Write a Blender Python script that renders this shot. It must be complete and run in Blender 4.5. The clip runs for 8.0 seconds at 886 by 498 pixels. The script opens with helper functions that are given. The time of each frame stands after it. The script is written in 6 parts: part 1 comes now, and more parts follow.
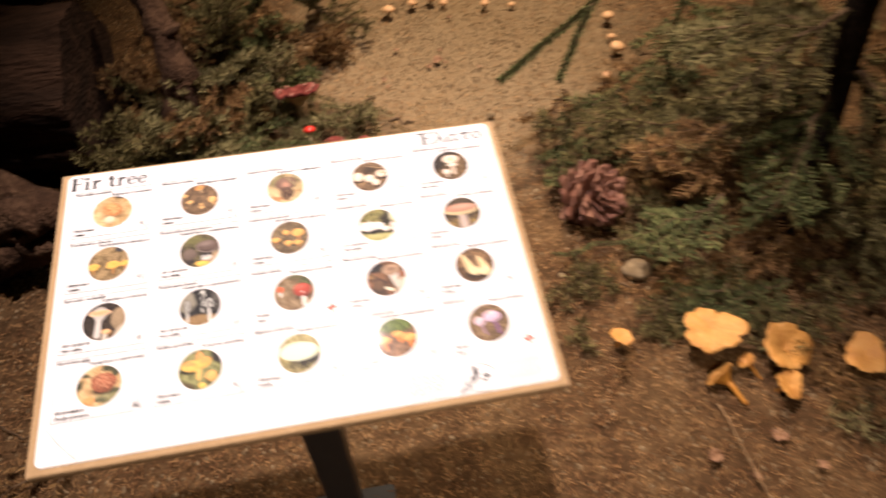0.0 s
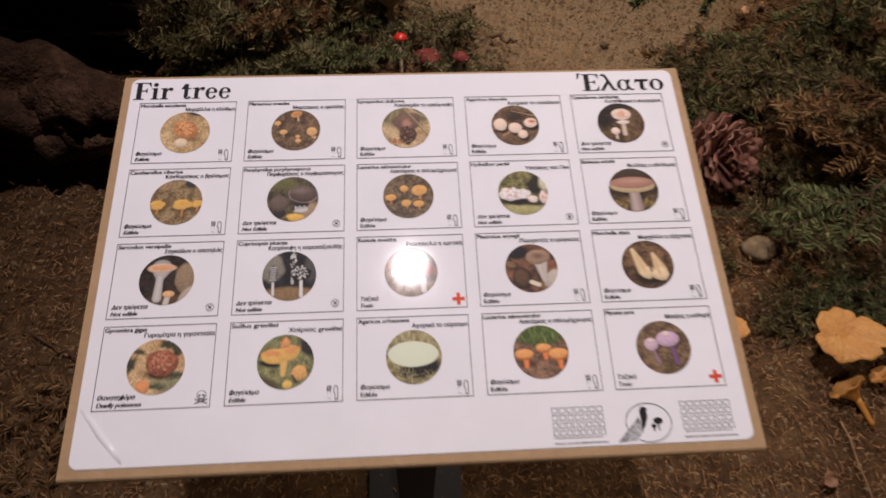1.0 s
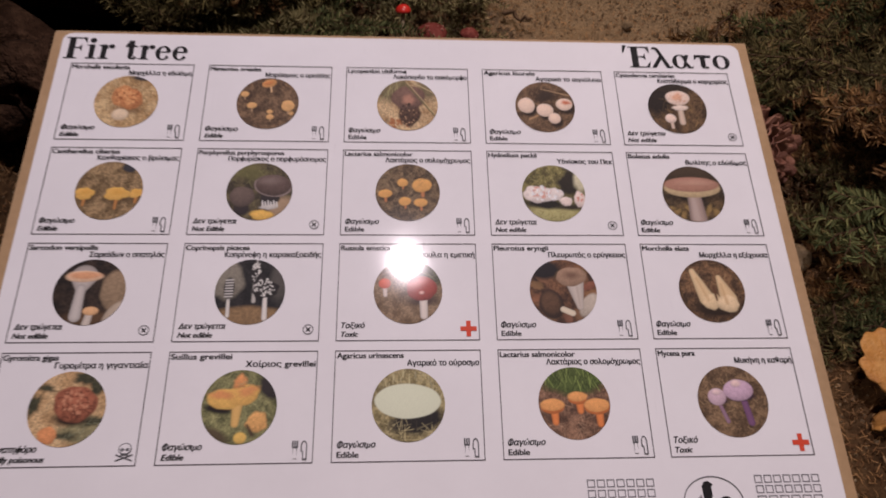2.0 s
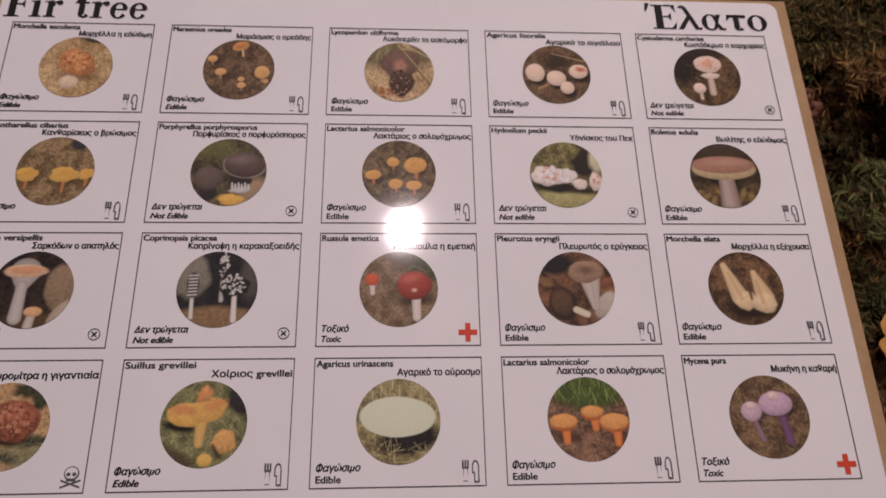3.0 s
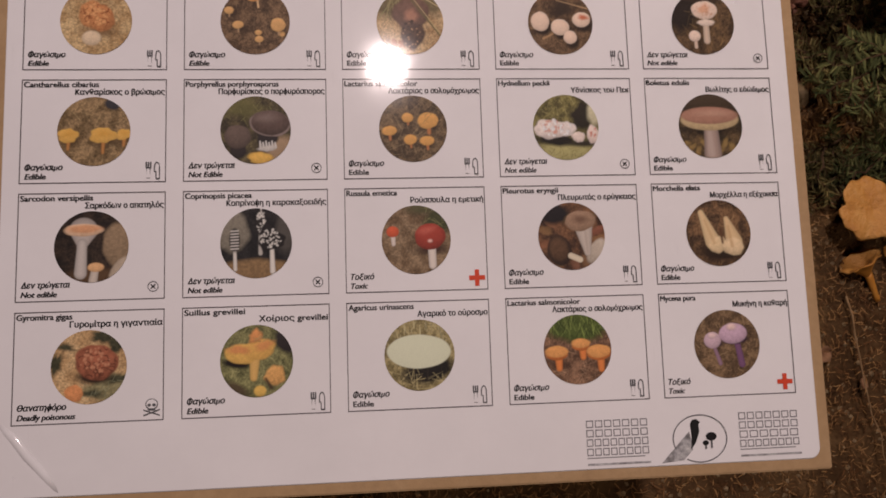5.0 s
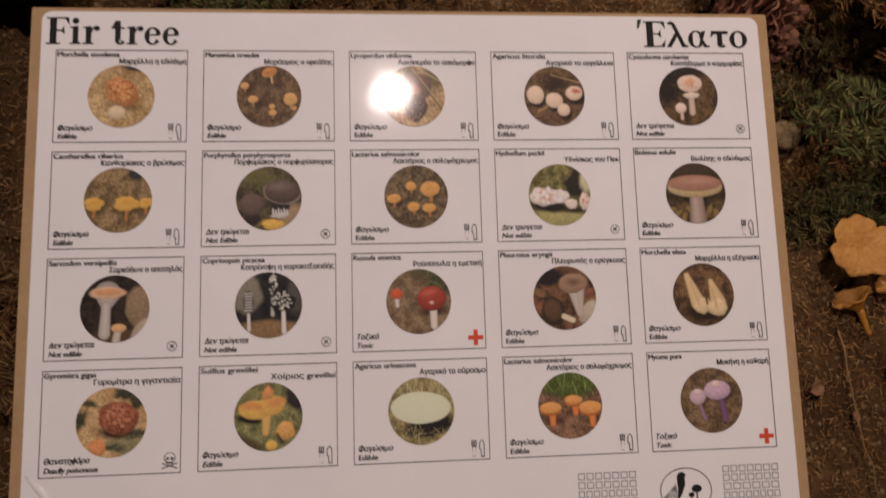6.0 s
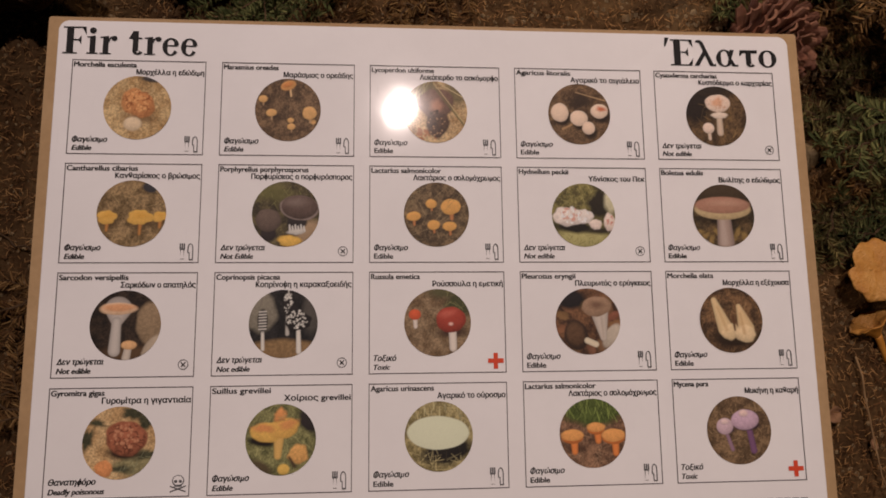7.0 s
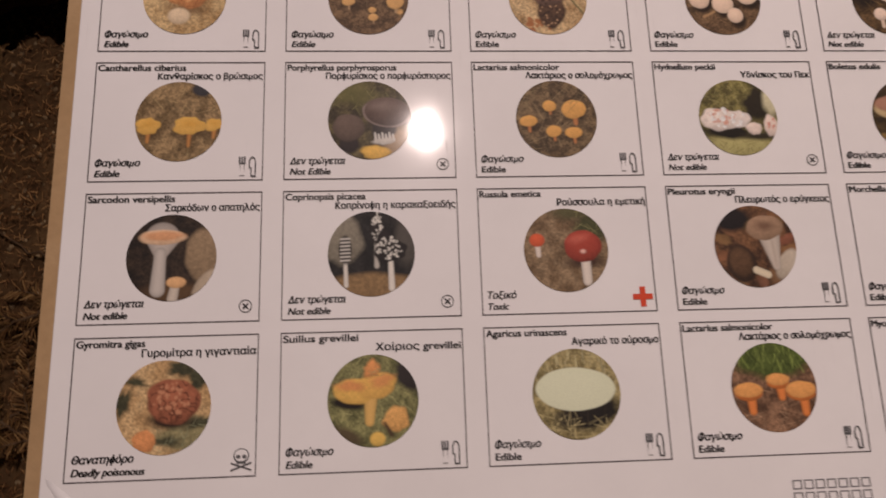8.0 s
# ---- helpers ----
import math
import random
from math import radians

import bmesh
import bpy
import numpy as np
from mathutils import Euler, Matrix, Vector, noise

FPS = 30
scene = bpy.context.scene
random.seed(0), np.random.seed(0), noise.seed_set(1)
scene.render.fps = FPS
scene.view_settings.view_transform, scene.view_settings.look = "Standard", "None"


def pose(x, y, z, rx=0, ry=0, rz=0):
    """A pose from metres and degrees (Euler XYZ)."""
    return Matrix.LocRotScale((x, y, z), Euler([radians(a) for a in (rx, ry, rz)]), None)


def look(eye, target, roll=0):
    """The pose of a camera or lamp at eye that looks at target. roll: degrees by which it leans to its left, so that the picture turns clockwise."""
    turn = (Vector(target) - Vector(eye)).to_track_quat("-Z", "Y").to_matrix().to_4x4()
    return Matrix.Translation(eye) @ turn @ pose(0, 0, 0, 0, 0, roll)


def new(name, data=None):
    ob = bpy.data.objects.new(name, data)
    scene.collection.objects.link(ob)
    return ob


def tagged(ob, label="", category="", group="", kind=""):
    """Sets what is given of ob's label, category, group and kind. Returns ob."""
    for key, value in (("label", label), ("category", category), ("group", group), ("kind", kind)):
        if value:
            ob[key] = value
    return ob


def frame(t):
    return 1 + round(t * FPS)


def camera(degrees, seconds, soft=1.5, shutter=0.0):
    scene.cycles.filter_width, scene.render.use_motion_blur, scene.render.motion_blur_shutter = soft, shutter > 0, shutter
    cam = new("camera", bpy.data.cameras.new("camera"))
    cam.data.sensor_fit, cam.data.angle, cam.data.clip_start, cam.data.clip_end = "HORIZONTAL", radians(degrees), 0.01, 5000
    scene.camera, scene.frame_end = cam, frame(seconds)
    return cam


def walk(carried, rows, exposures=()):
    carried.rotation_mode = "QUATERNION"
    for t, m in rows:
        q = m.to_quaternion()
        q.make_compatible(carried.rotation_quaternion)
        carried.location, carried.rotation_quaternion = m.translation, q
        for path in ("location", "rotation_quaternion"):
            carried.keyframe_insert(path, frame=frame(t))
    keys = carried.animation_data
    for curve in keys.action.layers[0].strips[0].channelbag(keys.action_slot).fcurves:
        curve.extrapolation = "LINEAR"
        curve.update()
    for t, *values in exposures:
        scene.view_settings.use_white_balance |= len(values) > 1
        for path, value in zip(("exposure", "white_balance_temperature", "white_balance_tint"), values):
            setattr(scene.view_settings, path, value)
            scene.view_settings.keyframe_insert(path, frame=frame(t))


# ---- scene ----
cam = camera(63.74, 8.0, 1.7, 0.65)
ROWS = [
    (0, 0.0662, -0.5174, 1.0702, 36.62, -0.05, -10.59),
    (0.2, 0.0395, -0.4628, 1.0421, 35.56, 0.04, -8.53),
    (0.5, 0.0206, -0.4140, 1.0134, 33.52, -0.82, -5.77),
    (1, -0.0042, -0.3747, 0.9681, 29.39, -1.80, -3.04),
    (1.5, -0.0153, -0.3280, 0.9195, 29.62, -1.95, -2.99),
    (1.7, -0.0101, -0.3181, 0.9012, 29.04, -2.96, -1.63),
    (3, 0.0003, -0.2723, 0.8398, 25.34, -3.12, -1.40),
    (3.5, -0.0075, -0.2428, 0.8558, 17.01, -2.54, -2.44),
    (4, -0.0095, -0.2196, 0.8735, 9.79, -3.20, -4.07),
    (5.3, -0.0206, -0.2192, 0.9082, 10.53, -5.10, -1.79),
    (5.5, -0.0184, -0.2096, 0.9129, 10.04, -5.32, -1.73),
    (6, -0.0202, -0.1977, 0.9307, 11.56, -4.53, -1.99),
    (6.5, -0.0289, -0.1846, 0.9358, 12.08, -4.49, -1.08),
    (7, -0.0278, -0.1932, 0.9195, 12.76, -4.34, -0.99),
    (7.06, -0.0279, -0.1944, 0.9173, 12.88, -4.27, -1.00),
    (7.3, -0.0290, -0.2163, 0.8756, 15.08, -2.88, -1.10),
    (7.5, -0.0457, -0.2267, 0.8457, 15.45, -3.38, -1.16),
    (8, -0.0737, -0.2324, 0.8205, 16.84, -3.35, -2.16),
]
EXPOSURES = [(0.0, 1.37, 6350, 10), (0.3, 0.95, 6250, 8), (0.6, 0.45, 5950, 10), (1.0, 0.07, 5700, 12), (1.5, -0.07, 5700, 15), (3.0, -0.46, 6020, 19), (4.0, -0.44, 6170, 20), (5.5, -0.46, 6350, 14), (6.5, -0.48, 6550, 13), (8.0, -0.4, 6500, 15)]
walk(cam, [(t, pose(x, y, z, rx, ry, rz)) for t, x, y, z, rx, ry, rz in ROWS], EXPOSURES)

# ---- light ----
world = bpy.data.worlds.new("room_air")
world.use_nodes = True
world.node_tree.nodes["Background"].inputs[0].default_value = (1.0, 0.75, 0.5, 1)
world.node_tree.nodes["Background"].inputs[1].default_value = 0.004
scene.world = world
LAMP = Vector((0.008, 0.395, 2.02))


def spot(name, place, target, watts, angle, blend, radius, colour):
    lamp = bpy.data.lights.new(name, "SPOT")
    lamp.energy, lamp.spot_size, lamp.spot_blend = watts, radians(angle), blend
    lamp.shadow_soft_size, lamp.color = radius, colour
    ob = new(name, lamp)
    ob.matrix_world = look(place, target)
    return ob


spot("spot_beam", LAMP, (0.09, -0.04, 0.0), 92, 62, 0.85, 0.022, (1.0, 0.82, 0.74))
# unseen fill lamp, added to brighten the bare soil at the back
spot("spot_beam", (0.75, 1.85, 2.45), (0.62, 0.86, 0.0), 225, 54, 0.9, 0.06, (1.0, 0.76, 0.54))
# unseen front lamp, inferred from the lit ground below the board
spot("spot_beam", (0.35, -1.75, 2.5), (0.30, -0.46, 0.0), 52, 40, 0.9, 0.06, (1.0, 0.78, 0.60))


# ---- materials ----
def tree(name):
    m = bpy.data.materials.new(name)
    m.use_nodes = True
    nt = m.node_tree
    return m, nt, nt.nodes["Principled BSDF"]


def noise_node(nt, scale, detail=4.0, rough=0.6, coords=None):
    n = nt.nodes.new("ShaderNodeTexNoise")
    n.inputs["Scale"].default_value, n.inputs["Detail"].default_value, n.inputs["Roughness"].default_value = scale, detail, rough
    if coords:
        nt.links.new(coords, n.inputs["Vector"])
    return n


def ramp_node(nt, source, stops):
    r = nt.nodes.new("ShaderNodeValToRGB")
    while len(r.color_ramp.elements) < len(stops):
        r.color_ramp.elements.new(0.5)
    for e, (at, c) in zip(r.color_ramp.elements, stops):
        e.position, e.color = at, (*c, 1)
    nt.links.new(source, r.inputs[0])
    return r


def mix_node(nt, fac, a, b, how="MIX"):
    n = nt.nodes.new("ShaderNodeMix")
    n.data_type, n.blend_type = "RGBA", how
    if isinstance(fac, float):
        n.inputs[0].default_value = fac
    else:
        nt.links.new(fac, n.inputs[0])
    for sock, v in ((n.inputs[6], a), (n.inputs[7], b)):
        if isinstance(v, tuple):
            sock.default_value = (*v, 1)
        else:
            nt.links.new(v, sock)
    return n.outputs[2]


def grained(name, dark, mid, light, scale=60.0, rough=0.8, bump=0.3, fine=6.0, island=0.0, random_tone=0.0, stretch=(1, 1, 1), coat=0.0, depth=0.002):
    """Two scales of mottling, with relief; island: tone by loose piece; random_tone: by object."""
    m, nt, b = tree(name)
    tc = nt.nodes.new("ShaderNodeTexCoord")
    mp = nt.nodes.new("ShaderNodeMapping")
    mp.inputs["Scale"].default_value = stretch
    nt.links.new(tc.outputs["Object"], mp.inputs["Vector"])
    n1 = noise_node(nt, scale, 5, 0.65, mp.outputs[0])
    n2 = noise_node(nt, scale * fine, 3, 0.6, mp.outputs[0])
    r1 = ramp_node(nt, n1.outputs[0], [(0.3, dark), (0.5, mid), (0.7, light)])
    colour = mix_node(nt, n2.outputs[0], tuple(0.75 * v for v in mid), r1.outputs[0])
    if island or random_tone:
        if island:
            g = nt.nodes.new("ShaderNodeNewGeometry").outputs["Random Per Island"]
        else:
            g = nt.nodes.new("ShaderNodeObjectInfo").outputs["Random"]
        r2 = ramp_node(nt, g, [(0.0, dark), (0.5, mid), (1.0, light)])
        colour = mix_node(nt, island if island else random_tone, colour, r2.outputs[0])
    nt.links.new(colour, b.inputs["Base Color"])
    b.inputs["Roughness"].default_value = rough
    b.inputs["Specular IOR Level"].default_value = 0.5 if rough < 0.65 else 0.15
    b.inputs["Coat Weight"].default_value = coat
    b.inputs["Coat Roughness"].default_value = 0.08
    if bump:
        bp = nt.nodes.new("ShaderNodeBump")
        bp.inputs["Strength"].default_value, bp.inputs["Distance"].default_value = bump, depth
        nt.links.new(n2.outputs[0], bp.inputs["Height"])
        nt.links.new(bp.outputs[0], b.inputs["Normal"])
    return m


def laminated(m, nt, b):
    """The clear, faintly wavy film over the print, with hair scratches."""
    tc = nt.nodes.new("ShaderNodeTexCoord")
    wave = noise_node(nt, 22, 2, 0.5, tc.outputs["Object"])
    mp = nt.nodes.new("ShaderNodeMapping")
    mp.inputs["Scale"].default_value, mp.inputs["Rotation"].default_value = (650, 34, 1), (0, 0, 0.06)
    nt.links.new(tc.outputs["Object"], mp.inputs["Vector"])
    scratch = noise_node(nt, 1.0, 2, 0.5, mp.outputs[0])
    bp = nt.nodes.new("ShaderNodeBump")
    bp.inputs["Strength"].default_value, bp.inputs["Distance"].default_value = 0.12, 0.0012
    nt.links.new(wave.outputs[0], bp.inputs["Height"])
    bp2 = nt.nodes.new("ShaderNodeBump")
    bp2.inputs["Strength"].default_value, bp2.inputs["Distance"].default_value = 1.0, 0.0014
    sparse = ramp_node(nt, scratch.outputs[0], [(0.70, (0, 0, 0)), (0.76, (1, 1, 1))])
    nt.links.new(sparse.outputs[0], bp2.inputs["Height"])
    nt.links.new(bp.outputs[0], bp2.inputs["Normal"])
    b.inputs["Roughness"].default_value = 0.6
    b.inputs["Specular IOR Level"].default_value = 0.2
    b.inputs["Coat Weight"].default_value = 1.0
    b.inputs["Coat Roughness"].default_value = 0.055
    b.inputs["Coat IOR"].default_value = 1.5
    nt.links.new(bp2.outputs[0], b.inputs["Coat Normal"])
    return m


def print_ink(name, colour, other=None, scale=420.0):
    """Printed colour under the film; other: a second tone, mottled in."""
    m, nt, b = tree(name)
    if other:
        tc = nt.nodes.new("ShaderNodeTexCoord")
        n = noise_node(nt, scale, 6, 0.7, tc.outputs["Object"])
        third = tuple(0.5 * (p + q) for p, q in zip(colour, other))
        r = ramp_node(nt, n.outputs[0], [(0.36, other), (0.5, third), (0.62, colour)])
        tone = r.outputs[0]
        if scale > 100:  # the tonal play of a photograph
            big = noise_node(nt, scale * 0.4, 3, 0.6, tc.outputs["Object"])
            play = ramp_node(nt, big.outputs[0], [(0.35, (0.45, 0.43, 0.42)), (0.5, (0.9, 0.9, 0.9)), (0.65, (1.15, 1.15, 1.12))])
            tone = mix_node(nt, 1.0, tone, play.outputs[0], "MULTIPLY")
        nt.links.new(tone, b.inputs["Base Color"])
    else:
        b.inputs["Base Color"].default_value = (*colour, 1)
    return laminated(m, nt, b)


INK = {}
for key, colour, other, scale in (
    ("paper", (0.80, 0.79, 0.80), (0.76, 0.75, 0.76), 12.0), ("black", (0.012, 0.011, 0.012), None, 0), ("line", (0.09, 0.08, 0.085), None, 0),
    ("grey", (0.10, 0.10, 0.105), None, 0), ("pale_grey", (0.55, 0.55, 0.56), (0.25, 0.25, 0.26), 300.0), ("wordmark", (0.20, 0.20, 0.21), None, 0), ("red_cross", (0.62, 0.07, 0.03), None, 0)):
    INK[key] = print_ink("print_" + key, colour, other, scale)

MDF = grained("fibreboard", (0.36, 0.235, 0.12), (0.43, 0.285, 0.15), (0.48, 0.33, 0.185), 40, 0.75, 0.15)
STEEL = grained("black_steel", (0.012, 0.012, 0.013), (0.02, 0.02, 0.021), (0.03, 0.03, 0.03), 60, 0.45, 0.1)
EARTH = grained("forest_soil", (0.021, 0.010, 0.005), (0.082, 0.045, 0.020), (0.18, 0.108, 0.050), 26, 0.95, 0.8, 7.0, depth=0.004)


def sandy_patch(m, centre, size, colour):
    """Paler bare soil in one broad, uneven patch."""
    nt = m.node_tree
    b = nt.nodes["Principled BSDF"]
    old = b.inputs["Base Color"].links[0].from_socket
    tc = nt.nodes.new("ShaderNodeTexCoord")
    mp = nt.nodes.new("ShaderNodeMapping")
    mp.vector_type = "TEXTURE"
    mp.inputs["Location"].default_value, mp.inputs["Scale"].default_value = (*centre, 0), size
    nt.links.new(tc.outputs["Object"], mp.inputs["Vector"])
    ball = nt.nodes.new("ShaderNodeTexGradient")
    ball.gradient_type = "SPHERICAL"
    nt.links.new(mp.outputs[0], ball.inputs[0])
    n = noise_node(nt, 9, 5, 0.7, tc.outputs["Object"])
    add = nt.nodes.new("ShaderNodeMath")
    add.operation = "MULTIPLY_ADD"
    nt.links.new(n.outputs[0], add.inputs[0])
    add.inputs[1].default_value = 0.7
    nt.links.new(ball.outputs[1], add.inputs[2])
    r = ramp_node(nt, add.outputs[0], [(0.45, (0, 0, 0)), (0.85, (1, 1, 1))])
    grain = noise_node(nt, 240, 4, 0.7, tc.outputs["Object"])
    sand = ramp_node(nt, grain.outputs[0], [(0.3, tuple(0.45 * v for v in colour)), (0.6, colour), (0.8, tuple(1.3 * v for v in colour))])
    nt.links.new(mix_node(nt, r.outputs[0], old, sand.outputs[0]), b.inputs["Base Color"])


sandy_patch(EARTH, (0.36, 0.86), (0.62, 0.56, 1), (0.25, 0.175, 0.098))
NEEDLE = grained("dry_needles", (0.022, 0.008, 0.003), (0.150, 0.068, 0.026), (0.45, 0.255, 0.105), 90, 0.7, 0, island=0.7)


def patchy(m, scale, colour, share, low=0.48, high=0.66):
    """Broad patches of another tone, such as yellowish moss among needles."""
    nt = m.node_tree
    b = nt.nodes["Principled BSDF"]
    old = b.inputs["Base Color"].links[0].from_socket
    tc = nt.nodes.new("ShaderNodeTexCoord")
    r = ramp_node(nt, noise_node(nt, scale, 5, 0.65, tc.outputs["Object"]).outputs[0], [(low, (0, 0, 0)), (high, (share, share, share))])
    nt.links.new(mix_node(nt, r.outputs[0], old, colour), b.inputs["Base Color"])


patchy(NEEDLE, 5.5, (0.30, 0.19, 0.085), 0.35, 0.49, 0.66)
patchy(EARTH, 5.5, (0.18, 0.112, 0.050), 0.28, 0.50, 0.66)
CRUMB = grained("soil_crumbs", (0.14, 0.095, 0.052), (0.23, 0.162, 0.090), (0.34, 0.255, 0.15), 90, 0.9, 0, island=0.7)
FIR = grained("fir_needles", (0.011, 0.009, 0.004), (0.080, 0.066, 0.024), (0.37, 0.30, 0.12), 34, 0.8, 0, island=0.45)
DRY = grained("withered_fir", (0.05, 0.022, 0.009), (0.17, 0.088, 0.034), (0.40, 0.25, 0.10), 30, 0.7, 0, island=0.5)
MOSS = grained("moss_green", (0.028, 0.024, 0.010), (0.14, 0.122, 0.050), (0.44, 0.37, 0.18), 34, 0.8, 0, island=0.45)
SPRIG = grained("sprig_needles", (0.022, 0.030, 0.011), (0.084, 0.098, 0.036), (0.27, 0.26, 0.10), 30, 0.8, 0, island=0.5)
PALE_TWIG = grained("pale_twig", (0.17, 0.10, 0.05), (0.30, 0.19, 0.10), (0.42, 0.29, 0.16), 60, 0.8, 0.3)
TWIG = grained("twig_bark", (0.05, 0.03, 0.018), (0.11, 0.068, 0.038), (0.19, 0.125, 0.07), 50, 0.85, 0.5)
BARK = grained("log_bark", (0.006, 0.0034, 0.002), (0.036, 0.018, 0.010), (0.115, 0.060, 0.036), 14, 0.95, 1.0, 5.0, stretch=(0.35, 1.5, 1.5), depth=0.012)
ROOTBARK = grained("root_bark", (0.012, 0.006, 0.004), (0.066, 0.034, 0.019), (0.20, 0.115, 0.066), 22, 0.9, 1.0, 5.0, depth=0.012)
CONE = grained("cone_scale", (0.050, 0.014, 0.008), (0.17, 0.060, 0.034), (0.42, 0.22, 0.14), 45, 0.55, 0.5, random_tone=0.4)
CHANT = grained("chanterelle_flesh", (0.38, 0.14, 0.026), (0.56, 0.265, 0.058), (0.70, 0.40, 0.13), 30, 0.6, 0.8, 6.0, depth=0.004)
CHANT_DEEP = grained("chanterelle_stem", (0.42, 0.15, 0.02), (0.58, 0.25, 0.035), (0.70, 0.36, 0.07), 40, 0.55, 0.4)
RED = grained("red_cap", (0.040, 0.008, 0.006), (0.14, 0.026, 0.020), (0.34, 0.11, 0.085), 60, 0.7, 0.5, coat=0.0)
RED_PLAIN = grained("scarlet_cap", (0.42, 0.015, 0.01), (0.58, 0.025, 0.015), (0.66, 0.05, 0.03), 30, 0.35, 0.1, coat=0.3)
STALK = grained("mushroom_stalk", (0.24, 0.17, 0.09), (0.42, 0.32, 0.19), (0.55, 0.45, 0.30), 60, 0.7, 0.3)
DARKBARK = grained("sapling_bark", (0.012, 0.009, 0.007), (0.03, 0.021, 0.015), (0.06, 0.043, 0.03), 40, 0.9, 0.9, 5.0, depth=0.004)
FLECK = grained("cap_flecks", (0.24, 0.09, 0.07), (0.36, 0.16, 0.12), (0.50, 0.28, 0.22), 80, 0.8, 0.2)
PEACH = grained("peach_cap", (0.50, 0.25, 0.11), (0.66, 0.38, 0.18), (0.76, 0.50, 0.28), 60, 0.6, 0.2)
STONE = grained("pebble_stone", (0.12, 0.082, 0.044), (0.22, 0.158, 0.090), (0.34, 0.26, 0.16), 60, 0.9, 0.9)
LEAF = grained("dead_leaf", (0.16, 0.08, 0.045), (0.28, 0.155, 0.09), (0.38, 0.235, 0.14), 40, 0.7, 0.4)
WALL = grained("dark_wall", (0.05, 0.035, 0.025), (0.07, 0.05, 0.035), (0.09, 0.065, 0.045), 3, 0.9, 0.2)
LAMP_BODY = grained("lamp_housing", (0.05, 0.05, 0.05), (0.07, 0.07, 0.07), (0.09, 0.09, 0.09), 50, 0.4, 0.05)


# ---- building helpers ----
def link_mesh(name, me, parent=None, label=""):
    ob = new(name, me)
    if parent:
        ob.parent = parent
    return tagged(ob, label)


def part(name, bm, material, parent, label=""):
    me = bpy.data.meshes.new(name)
    bm.to_mesh(me)
    bm.free()
    me.materials.append(material)
    return link_mesh(name, me, parent, label)


def sheet_mesh(name, verts, faces, mats, index=None, smooth=False):
    me = bpy.data.meshes.new(name)
    me.from_pydata(verts, [], faces)
    for m in mats:
        me.materials.append(m)
    if index is not None:
        me.polygons.foreach_set("material_index", index)
    if smooth:
        me.polygons.foreach_set("use_smooth", [True] * len(faces))
    me.update()
    return me


def empty(name, place, label, category, group=""):
    ob = new(name)
    ob.location = place
    return tagged(ob, label, category, group)


def fbm(x, y, s, o=0.0):
    return noise.fractal(Vector((x * s + o, y * s - o, o)), 1.0, 2.0, 4)


def ground_z(x, y):
    z = 0.012 * fbm(x, y, 2.2, 3.0) + 0.008 * fbm(x, y, 8.0, 7.0) + 0.004 * fbm(x, y, 30.0, 5.0)
    z += 0.045 * math.exp(-((x + 0.05) ** 2 + (y - 0.62) ** 2) / 0.05)
    z += 0.03 * math.exp(-((x - 0.62) ** 2 + (y + 0.05) ** 2) / 0.03)
    return z


def ring_tube(points, radii, sides=8, wobble=0.0, seed=0, caps=True):
    """A bmesh tube along points with a radius each."""
    rnd = random.Random(seed)
    bm = bmesh.new()
    rings = []
    pts = [Vector(p) for p in points]
    for i, p in enumerate(pts):
        d = (pts[min(i + 1, len(pts) - 1)] - pts[max(i - 1, 0)]).normalized()
        a = d.orthogonal().normalized() if i == 0 else (a - d * a.dot(d)).normalized()
        b = d.cross(a)
        ring = []
        for k in range(sides):
            ang = math.tau * k / sides
            r = radii[i] * (1 + wobble * (rnd.random() * 2 - 1))
            ring.append(bm.verts.new(p + (a * math.cos(ang) + b * math.sin(ang)) * r))
        rings.append(ring)
    for u, v in zip(rings, rings[1:]):
        for k in range(sides):
            bm.faces.new((u[k], u[(k + 1) % sides], v[(k + 1) % sides], v[k]))
    if caps:
        bm.faces.new(rings[0][::-1])
        bm.faces.new(rings[-1])
    for f in bm.faces:
        f.smooth = True
    return bm


def lathe(profile, sides=32, shape=None):
    """Rings from (radius, z) rows; shape(angle, row share) -> radius factor and z shift."""
    bm = bmesh.new()
    rings = []
    for i, (r, z) in enumerate(profile):
        ring = []
        for k in range(sides):
            a = math.tau * k / sides
            fr, dz = shape(a, i / (len(profile) - 1)) if shape else (1, 0)
            ring.append(bm.verts.new((r * fr * math.cos(a), r * fr * math.sin(a), z + dz)))
        rings.append(ring)
    for u, v in zip(rings, rings[1:]):
        for k in range(sides):
            bm.faces.new((u[k], u[(k + 1) % sides], v[(k + 1) % sides], v[k]))
    bm.faces.new(rings[0][::-1])
    bm.faces.new(rings[-1])
    for f in bm.faces:
        f.smooth = True
    bmesh.ops.recalc_face_normals(bm, faces=bm.faces)
    return bm


def box(x0, x1, y0, y1, z0, z1, bevel=0.0):
    bm = bmesh.new()
    bmesh.ops.create_cube(bm, size=1, matrix=Matrix.LocRotScale(((x0 + x1) / 2, (y0 + y1) / 2, (z0 + z1) / 2), None, (x1 - x0, y1 - y0, z1 - z0)))
    if bevel:
        bmesh.ops.bevel(bm, geom=bm.edges[:], offset=bevel, segments=2, affect="EDGES")
    return bm


